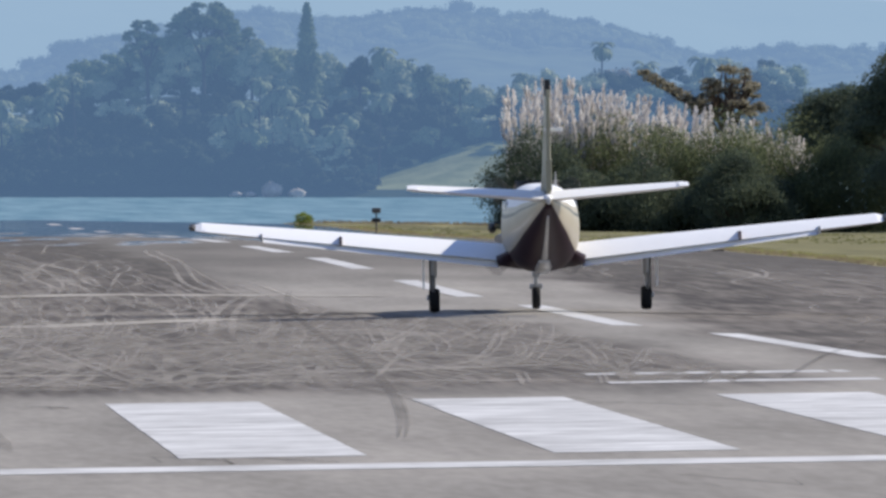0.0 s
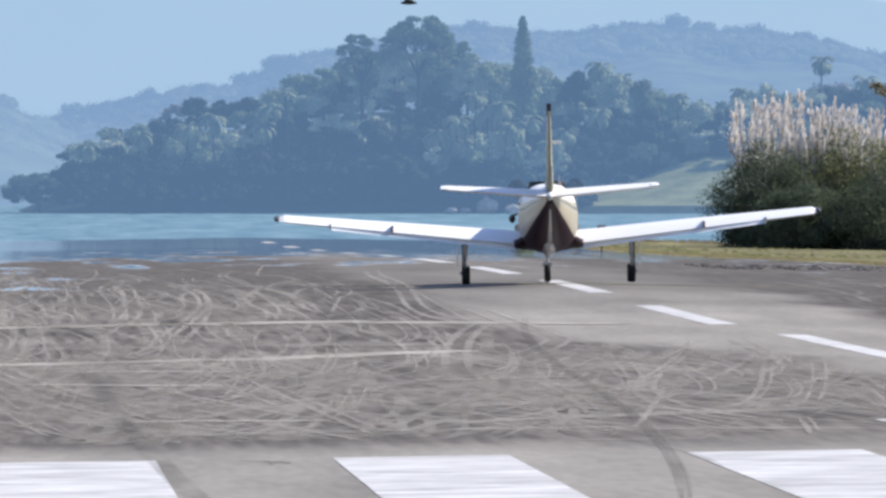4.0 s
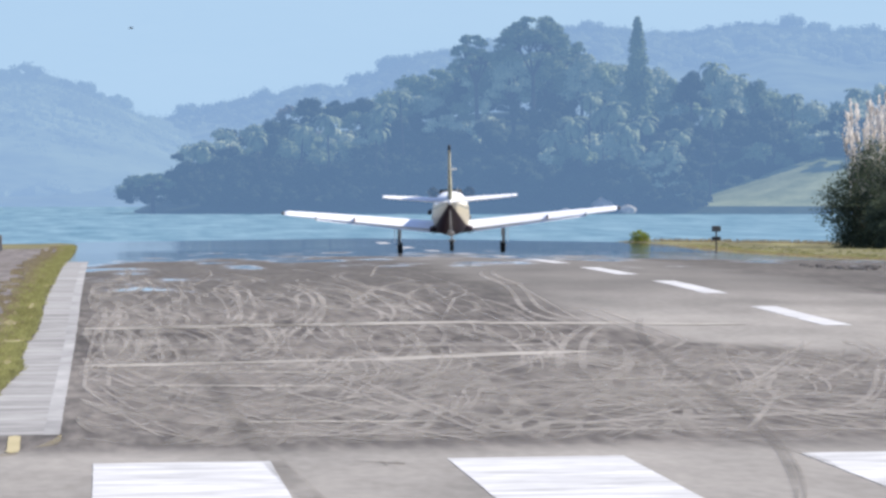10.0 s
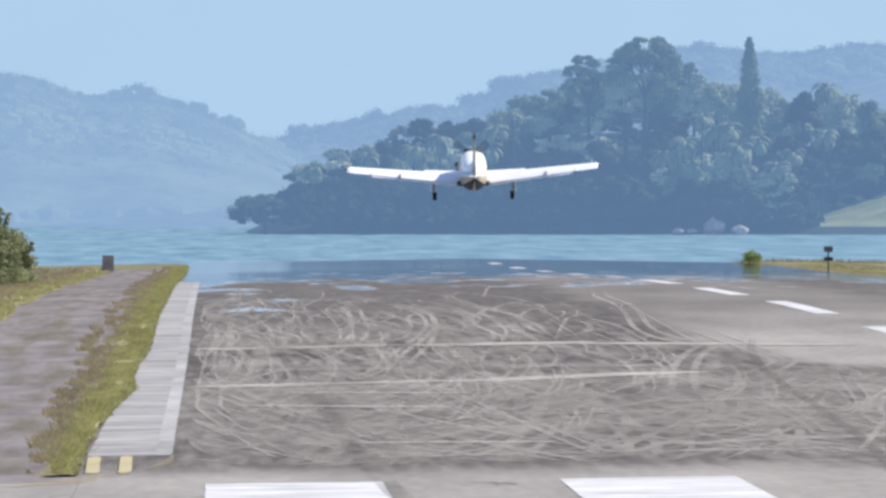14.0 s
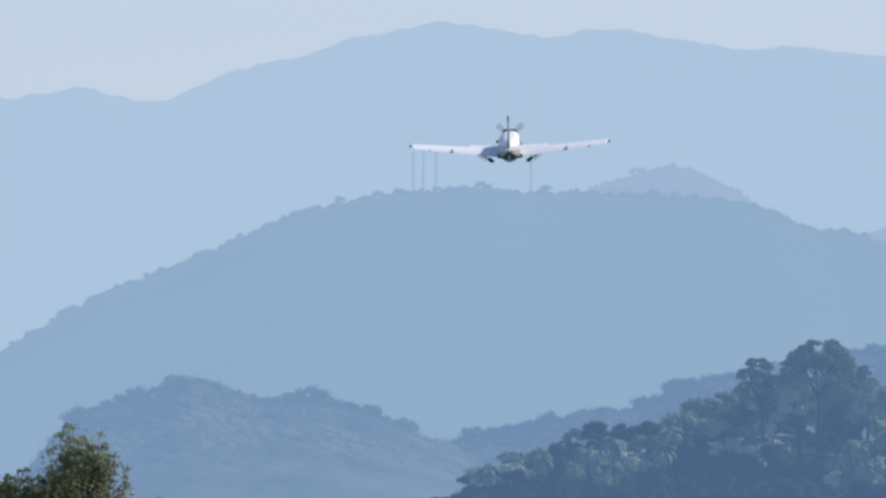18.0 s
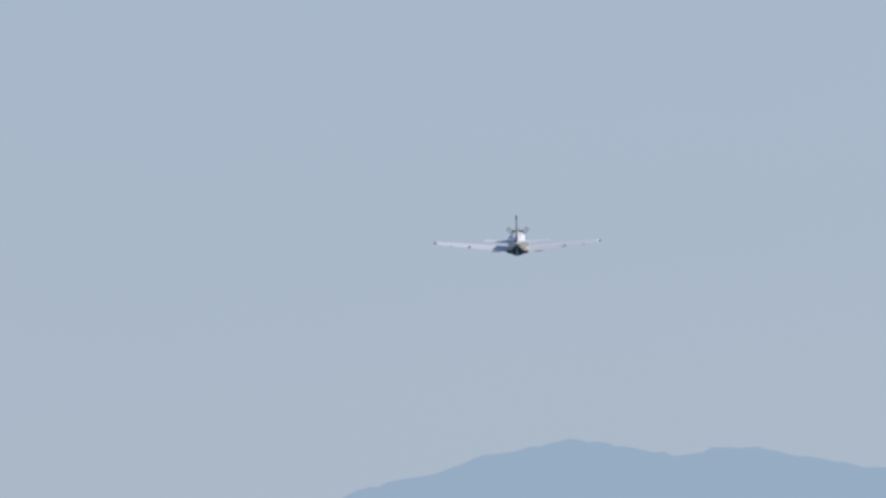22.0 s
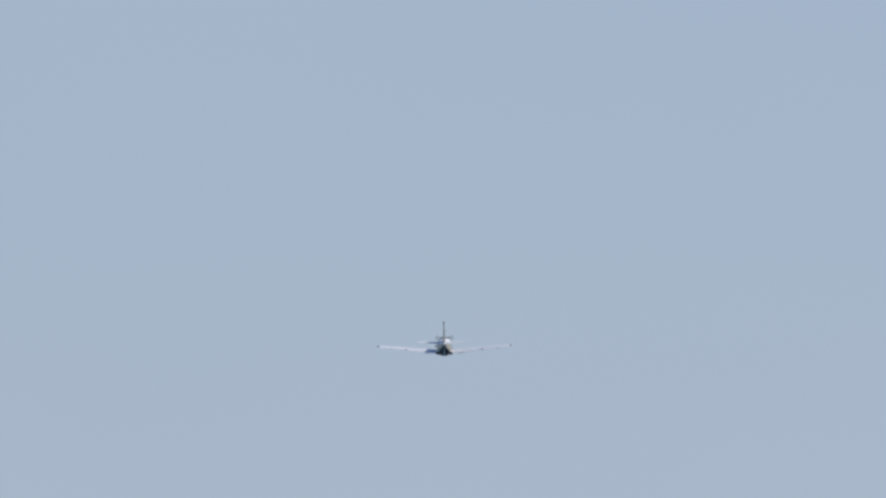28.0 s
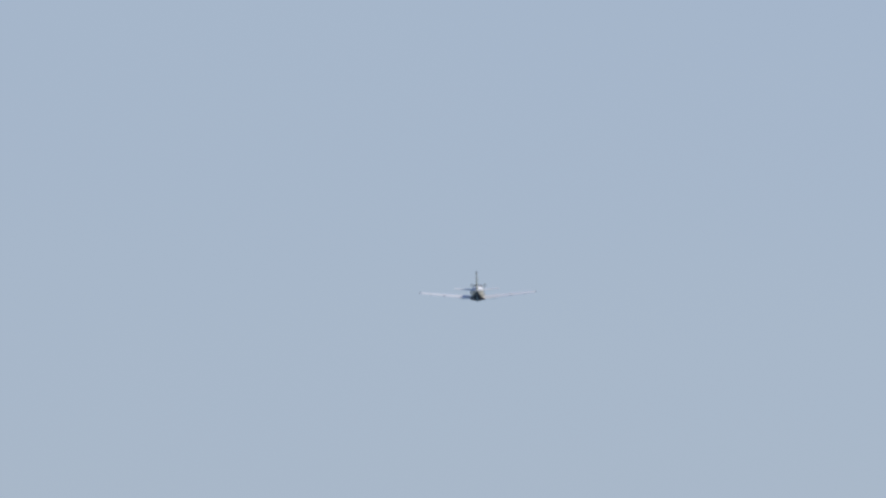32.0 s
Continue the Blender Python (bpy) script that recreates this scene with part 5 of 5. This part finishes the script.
DIH = math.tan(radians(6.0))
flaps = []
for side in (-1, 1):
    wz = lambda x: 0.98 + (x - 0.6) * DIH
    w = wing("wing", side, [(0.45, 0.55, wz(0.45), 1.75, 0.15), (2.2, 0.52, wz(2.2), 1.6, 0.145), (4.3, 0.47, wz(4.3), 1.36, 0.135), (6.1, 0.43, wz(6.1), 1.12, 0.12), (6.22, 0.40, wz(6.22), 0.9, 0.09)], WHITE, plane, dip=2.5)
    # flap and aileron behind the main panel
    for nm, x0, x1, deep in (("flap", 0.75, 5.0, 0.34), ("aileron", 5.06, 6.05, 0.24)):
        xm = (x0 + x1) / 2
        span = lambda x, a, b_: float(np.interp(x, [0.45, 6.1], [a, b_]))
        hinge = Vector((side * xm, span(xm, 0.55, 0.43) - 0.75 * span(xm, 1.75, 1.12) + deep * span(xm, 1.75, 1.12) * 0.8, wz(xm) - 0.015))
        st = []
        for x in (x0, x1):
            ca = deep * span(x, 1.75, 1.12)
            yq = span(x, 0.55, 0.43) - 0.75 * span(x, 1.75, 1.12) + ca * 0.55
            st.append((x - xm, yq - hinge.y, wz(x) - 0.022 - hinge.z, ca, 0.12))
        surface = wing(nm, side, st, WHITE, w, dip=4.0)
        surface.location = hinge
        if nm == "flap":
            flaps.append((surface, hinge))
    part("wing_fence", box(bmesh.new(), side * 3.6 - 0.025, side * 3.6 + 0.025, -0.72, 0.1, wz(3.6) - 0.05, wz(3.6) + 0.105, 0.012), FENCE, w, "dark reddish strip across the wing")
    part("flap_track", box(bmesh.new(), side * 5.03 - 0.02, side * 5.03 + 0.02, -0.8, -0.25, wz(5.03) - 0.12, wz(5.03) + 0.02, 0.01), METAL, w)
    bm = bmesh.new()
    bmesh.ops.create_uvsphere(bm, u_segments=12, v_segments=8, radius=1.0, matrix=Matrix.Translation((side * 6.27, 0.25, wz(6.27) + 0.02)) @ Matrix.Diagonal((0.07, 0.55, 0.07, 1)))
    part("wing_tip", bm, DARK, w, "dark wing-tip lamp fairing")
    s = wing("stabiliser", side, [(0.05, -5.35, 2.06, 1.2, 0.12), (1.3, -5.5, 2.16, 1.0, 0.12), (2.4, -5.62, 2.25, 0.8, 0.11)], WHITE, plane, dip=0.5)
    wing("elevator_horn", side, [(2.3, -5.6, 2.25, 0.95, 0.09), (2.48, -5.6, 2.26, 0.93, 0.07)], WHITE, s)
    # belly strake and wing-root fairing
    bm = bmesh.new()
    loft(bm, [[(side * (0.35 + dx), y, z + dz) for dx, dz in ((0, 0), (0.46 * k, -0.10 * k), (0.43 * k, -0.27 * k), (0.0, -0.34 * k))] for y, z, k in ((1.1, 1.08, 0.55), (0.2, 1.09, 0.95), (-0.9, 1.11, 1.0), (-1.5, 1.16, 0.65), (-2.1, 1.2, 0.1))])
    part("root_fairing", bm, MAROON, plane)
    for k in range(4):
        y = 0.9 - 0.72 * k
        bm = bmesh.new()
        bmesh.ops.create_uvsphere(bm, u_segments=14, v_segments=8, radius=1.0, matrix=Matrix.Translation((side * 0.62, y, 1.84)) @ Matrix.Diagonal((0.035, 0.2, 0.16, 1)))
        part("cabin_window", bm, GLASS, plane)
# fin, rudder and their small fittings
fin_rings = []
for z, y0, c, t in ((2.0, -4.75, 1.75, 0.07), (2.5, -5.25, 1.35, 0.065), (3.3, -5.62, 1.1, 0.06), (4.02, -5.92, 0.88, 0.055)):
    fin_rings.append([(t * 0.95 * c * math.sin(math.pi * min(1, k) ** 0.7) * sgn, y0 + 0.3 * c - c * k, z) for k, sgn in [(q, 1) for q in np.linspace(0, 1, 7)] + [(q, -1) for q in np.linspace(1, 0, 7)[1:-1]]])
fin = part("fin", loft(bmesh.new(), fin_rings), FIN_PAINT, plane, "olive-gold fin")
part("fin_cap", box(bmesh.new(), -0.05, 0.05, -6.62, -5.65, 3.86, 4.16, 0.02), DARK, fin)
part("rudder", box(bmesh.new(), -0.035, 0.035, -6.75, -6.25, 2.15, 3.98, 0.02), FIN_PAINT, fin)
part("trim_tab", box(bmesh.new(), -0.05, 0.05, -6.8, -6.45, 2.2, 2.75, 0.02), FIN_PAINT, fin)
part("antenna", box(bmesh.new(), -0.06, 0.26, -6.5, -6.35, 3.24, 3.31, 0.01), WHITE, fin)
part("dorsal_strake", loft(bmesh.new(), [[(-0.03, y, z0), (0.03, y, z0), (0, y, z1)] for y, z0, z1 in ((-2.4, 2.3, 2.32), (-3.8, 2.1, 2.42), (-4.9, 2.0, 2.75))]), WHITE, plane)
part("whip_antenna", tube(bmesh.new(), (0.26, -1.6, 2.2), (0.26, -1.70, 2.52), 0.02, 0.01, 8), METAL, plane)
part("tail_light", tube(bmesh.new(), (0, -6.38, 2.02), (0, -6.52, 2.03), 0.05, 0.03, 10), METAL, plane)
part("belly_panel", loft(bmesh.new(), [[(-w, y, z), (w, y, z), (w * 0.8, y, z - 0.05), (-w * 0.8, y, z - 0.05)] for y, z, w in ((-1.2, 0.735, 0.15), (-2.4, 0.815, 0.15), (-3.0, 0.955, 0.10))]), METAL, plane)
part("keel_strip", loft(bmesh.new(), [[(-w, y, z), (w, y, z), (w * 0.7, y, z - 0.03), (-w * 0.7, y, z - 0.03)] for y, z, w in ((-3.2, 0.985, 0.06), (-4.2, 1.27, 0.05), (-5.8, 1.755, 0.02))]), METAL, plane, "pale strip under the tail")
part("windscreen", loft(bmesh.new(), [[(-0.5, 2.05, 1.95), (0.5, 2.05, 1.95), (0.5, 2.1, 1.9), (-0.5, 2.1, 1.9)], [(-0.4, 1.35, 2.36), (0.4, 1.35, 2.36), (0.4, 1.4, 2.33), (-0.4, 1.4, 2.33)]]), GLASS, plane)
part("air_intake", tube(bmesh.new(), (0, 3.6, 1.12), (0, 2.5, 0.98), 0.16, 0.1, 14), DARK, plane)
for side in (-1, 1):
    part("exhaust_stack", tube(bmesh.new(), (side * 0.45, 3.0, 1.35), (side * 0.68, 2.6, 1.28), 0.10, 0.09, 12), METAL, plane)
bm = bmesh.new()
tube(bm, (-0.55, 1.9, 1.62), (-0.8, 1.9, 1.58), 0.02, 0.02, 8)
bmesh.ops.create_uvsphere(bm, u_segments=14, v_segments=8, radius=1.0, matrix=Matrix.Translation((-0.81, 1.9, 1.5)) @ Matrix.Diagonal((0.08, 0.2, 0.1, 1)))
part("radar_pod", bm, DARK, plane, "dark pod")
# propeller
prop = part("propeller", loft(bmesh.new(), [[(r_ * math.cos(a), y, r_ * math.sin(a)) for a in np.linspace(0, 2 * math.pi, 20, endpoint=False)] for y, r_ in ((0, 0.27), (0.2, 0.25), (0.4, 0.16), (0.52, 0.03))]), METAL, plane, "polished spinner")
for k in range(4):
    a = radians(45 + 90 * k)
    bm = bmesh.new()
    rings = []
    for rr, c, tw in ((0.2, 0.12, 60), (0.5, 0.3, 30), (0.85, 0.42, 18), (1.08, 0.4, 14), (1.16, 0.2, 12)):
        t = radians(tw)
        rings.append([(rr * math.cos(a) - q * math.cos(t) * math.sin(a), 0.15 + q * math.sin(t) + n_ * math.cos(t), rr * math.sin(a) + q * math.cos(t) * math.cos(a)) for q, n_ in ((-c / 2, 0), (0, 0.02), (c / 2, 0), (0, -0.02))])
    part("blade", loft(bm, rings), BLADE, prop)
prop.location = (0, 3.72, 1.52)


def wheel(parent, x, y, z, r_, w, hub=METAL):
    rings = [(-w / 2, r_ * 0.6), (-w / 2, r_ * 0.86), (-w * 0.32, r_ * 0.97), (0, r_), (w * 0.32, r_ * 0.97), (w / 2, r_ * 0.86), (w / 2, r_ * 0.6)]
    t = part("tyre", loft(bmesh.new(), [[(x + dx, y + rr * math.cos(a), z + rr * math.sin(a)) for a in np.linspace(0, 2 * math.pi, 22, endpoint=False)] for dx, rr in rings]), TYRE, parent, "black rubber tyre")
    bm = bmesh.new()
    tube(bm, (x - w * 0.4, y, z), (x + w * 0.4, y, z), r_ * 0.58, r_ * 0.58, 16)
    part("hub", bm, hub, parent)
    return t


legs = []
for side in (-1, 1):
    leg = part("main_gear_leg", tube(tube(bmesh.new(), (0, 0, 0.05), (0, 0, -0.45), 0.075, 0.07, 12), (0, 0, -0.45), (0, -0.02, -0.82), 0.045, 0.045, 12), METAL, plane)
    leg.location = (side * 1.935, 0.0, 1.08)
    bm = bmesh.new()
    tube(bm, (0, -0.06, -0.42), (0, -0.2, -0.6), 0.03, 0.03, 8)
    tube(bm, (0, -0.2, -0.6), (0, -0.05, -0.8), 0.03, 0.03, 8)
    part("torque_link", bm, METAL, leg)
    part("fork", box(bmesh.new(), side * 0.02, side * 0.12, -0.06, 0.06, -0.86, -0.76, 0.02), METAL, leg)
    part("brake_pipe", tube(bmesh.new(), (side * 0.05, -0.07, 0), (side * 0.06, -0.08, -0.8), 0.012, 0.012, 6), DARK, leg)
    part("gear_door", box(bmesh.new(), side * 0.16, side * 0.185, -0.22, 0.2, -0.66, 0.0, 0.01), WHITE, leg, "white gear door")
    wheel(leg, -side * 0.02, 0, -0.86, 0.22, 0.19)
    legs.append((leg, side))
nose = part("nose_gear_leg", tube(tube(bmesh.new(), (0, 0, 0.1), (0, 0.03, -0.4), 0.06, 0.055, 12), (0, 0.03, -0.4), (0, 0.05, -0.74), 0.04, 0.04, 12), METAL, plane)
nose.location = (0, 2.85, 0.98)
part("fork", box(bmesh.new(), -0.12, 0.12, 0.0, 0.08, -0.62, -0.52, 0.02), METAL, nose)
part("landing_lamp", box(bmesh.new(), -0.07, 0.07, -0.02, 0.1, -0.4, -0.28, 0.02), METAL, nose)
part("gear_door", box(bmesh.new(), 0.16, 0.18, -0.3, 0.3, -0.3, 0.0, 0.01), WHITE, nose)
wheel(nose, 0, 0.05, -0.77, 0.21, 0.15)

# birds
birds = []
for k in range(3):
    b = tagged(new("bird"), "dark bird gliding across the sky", "bird", "birds")
    bm = bmesh.new()
    bmesh.ops.create_uvsphere(bm, u_segments=10, v_segments=8, radius=1.0, matrix=Matrix.Diagonal((0.2, 0.05, 0.04, 1)))
    part("body", bm, DARK, b)
    for side in (-1, 1):
        bm = bmesh.new()
        loft(bm, [[(0.08 * c + 0.02, side * y, z), (0.0, side * y, z + 0.012), (-0.10 * c, side * y, z)] for y, z, c in ((0.03, 0.02, 1.0), (0.22, 0.085, 0.9), (0.42, 0.07, 0.5), (0.55, 0.03, 0.2))])
        part("wing", bm, DARK, b)
    birds.append(b)


# ---- what moves ----
# seconds, place of the point under the main wheels, nose-up, bank, turn of the heading to the left
ROLL = [(0, 13.44, 223.2, 0.1, -0.8, -1.7), (0.5, 13.38, 230.4, 0.1, -0.8, -1.7), (1, 13.3, 235.5, 0.1, -0.75, -1.7), (1.5, 13.35, 248.1, 0.09, -0.65, -1.49),
        (2, 13.35, 259.9, 0.49, -0.63, -1.56), (2.5, 13.35, 273.2, 0.61, -0.64, -1.42), (3, 13.26, 285.7, 0.42, -0.73, -1.3), (3.5, 13.06, 298.9, 0.21, -0.85, -1.5),
        (4, 12.97, 313.7, 0.19, -0.92, -1.81), (4.5, 12.86, 326.9, 0.25, -0.85, -1.67), (6.5, 13.21, 389.9, 0.21, -0.68, -1.12), (7, 13.25, 404.3, 0.03, -0.57, -0.66),
        (7.5, 13.25, 421.2, -0.29, -0.58, -0.5), (8, 13.34, 438.9, -0.6, -0.7, -0.55), (8.5, 13.27, 454.9, -0.63, -0.83, -0.81), (9, 13.2, 473.5, -0.18, -0.92, -1.14),
        (9.5, 13.11, 491.4, 0.56, -0.96, -1.45), (10, 13.01, 506.1, 1.2, -0.91, -1.75), (10.5, 13.05, 519.6, 1.54, -0.67, -1.93), (11, 13.11, 536.4, 1.72, -0.35, -1.96),
        (11.5, 13.18, 555.2, 1.9, 0.03, -2.05), (12, 13.29, 573.4, 2.15, 0.51, -2.29)]
CLIMB = [(12.5, 13.24, 595.1, 2.28, 5.1, -1.39, -1.0), (13, 13.1, 616.9, 2.81, 6.3, -1.12, -0.74), (13.5, 12.99, 642.0, 3.64, 7.8, -1.05, -0.48),
        (15.5, 11.63, 752.2, 10.49, 8.8, -1.15, -0.36), (16, 11.09, 771.6, 12.98, 9.0, -1.22, -0.47), (16.5, 10.23, 791.2, 15.82, 8.9, -1.19, -0.68),
        (17, 9.57, 811.1, 19.11, 9.0, -1.26, -0.87), (17.5, 8.53, 832.4, 22.27, 9.1, -1.47, -1.07), (18, 7.68, 855.3, 25.83, 9.2, -1.56, -1.2),
        (18.5, 6.83, 878.8, 29.69, 9.2, -1.42, -1.11), (19, 5.93, 903.0, 33.86, 9.0, -1.34, -0.95), (19.5, 5.04, 926.6, 38.23, 8.8, -1.62, -0.8),
        (20, 4.12, 950.0, 42.18, 8.1, -2.18, -0.59), (20.5, 2.89, 970.3, 45.44, 6.8, -2.62, -0.45), (21, 2.16, 990.9, 49.08, 6.3, -2.49, -0.53),
        (21.5, 1.17, 1009.0, 51.94, 7.1, -1.75, -0.65), (22, -0.15, 1026.9, 54.57, 8.2, -0.91, -0.56), (22.5, -0.87, 1045.4, 57.83, 8.3, -0.55, -0.23),
        (23, -1.69, 1063.9, 60.18, 7.7, -0.85, 0.23), (23.5, -2.5, 1081.7, 62.70, 7.2, -1.52, 0.63), (24, -3.35, 1099.8, 65.23, 7.3, -2.05, 0.84),
        (24.5, -4.22, 1125.0, 67.76, 7.4, -2.27, 0.81), (25, -5.12, 1149.9, 70.28, 7.3, -2.13, 0.73), (25.5, -5.97, 1176.0, 72.81, 7.3, -1.54, 0.73),
        (27.5, -9.52, 1258.0, 82.88, 7.0, -0.84, 0.62), (28, -10.41, 1281.3, 85.41, 6.3, -0.58, 0.19), (28.5, -11.35, 1305.5, 87.98, 5.6, -0.69, -0.41),
        (29, -12.24, 1328.8, 90.50, 5.4, -0.81, -0.94), (29.5, -13.16, 1353.2, 93.08, 5.6, -1.15, -1.44), (30, -14.04, 1377.6, 95.63, 6.0, -1.78, -1.86),
        (30.5, -14.89, 1400.6, 98.16, 6.0, -2.29, -1.99), (31, -15.77, 1423.4, 100.68, 5.8, -2.27, -1.74), (31.5, -16.6, 1445.8, 103.16, 5.9, -1.66, -1.16),
        (32, -17.44, 1468.5, 105.67, 6.5, -0.71, -0.41)]


def motions():
    flight = [(t, pose(x, y, top(x, y), up, bank, turn)) for t, x, y, up, bank, turn in ROLL]
    flight += [(t, pose(x, y, z, up, bank, turn)) for t, x, y, z, up, bank, turn in CLIMB]
    walk(plane, flight)
    for leg, side in legs:
        swing = [(0, 0), (14.2, 0), (15.5, 12), (16, 20), (17, 32), (18, 55), (19, 74), (20, 88), (32, 88)]
        walk(leg, [(t, pose(side * 1.935, 0, 1.08, 0, side * a, 0)) for t, a in swing])
    for flap, at in flaps:
        walk(flap, [(t, pose(at.x, at.y, at.z, a, 0, 0)) for t, a in ((0, 13), (14, 13), (19, 2), (21, 0), (32, 0))])
    walk(nose, [(t, pose(0, 2.85, 0.98, -a, 0, 0)) for t, a in ((0, 0), (12.4, 0), (13, 25), (14, 75), (15, 88), (32, 88))])
    walk(prop, [(0.25 * k, pose(0, 3.72, 1.52, 0, (45 * k) % 360, 0)) for k in range(129)])
    walk(birds[0], [(t, pose(9.3 + 17.6 * (t - 4), 300, 9.05 + 0.3 * math.sin(t), 0, 0, 0)) for t in (0, 2, 3, 4, 5, 6, 10, 32)])
    walk(birds[1], [(t, pose(-27.4 - 12 * (t - 20.5), 900, 51.5, 0, 0, 180)) for t in (0, 19, 20, 20.5, 21, 22, 32)])
    walk(birds[2], [(t, pose(2.06 + 15.55 * (t - 10), 1000, 15.9 + max(0, t - 11) ** 1.5 * 5.5, 0, 0, 0)) for t in (0, 8, 9, 10, 11, 12, 13, 14, 16, 32)])


motions()
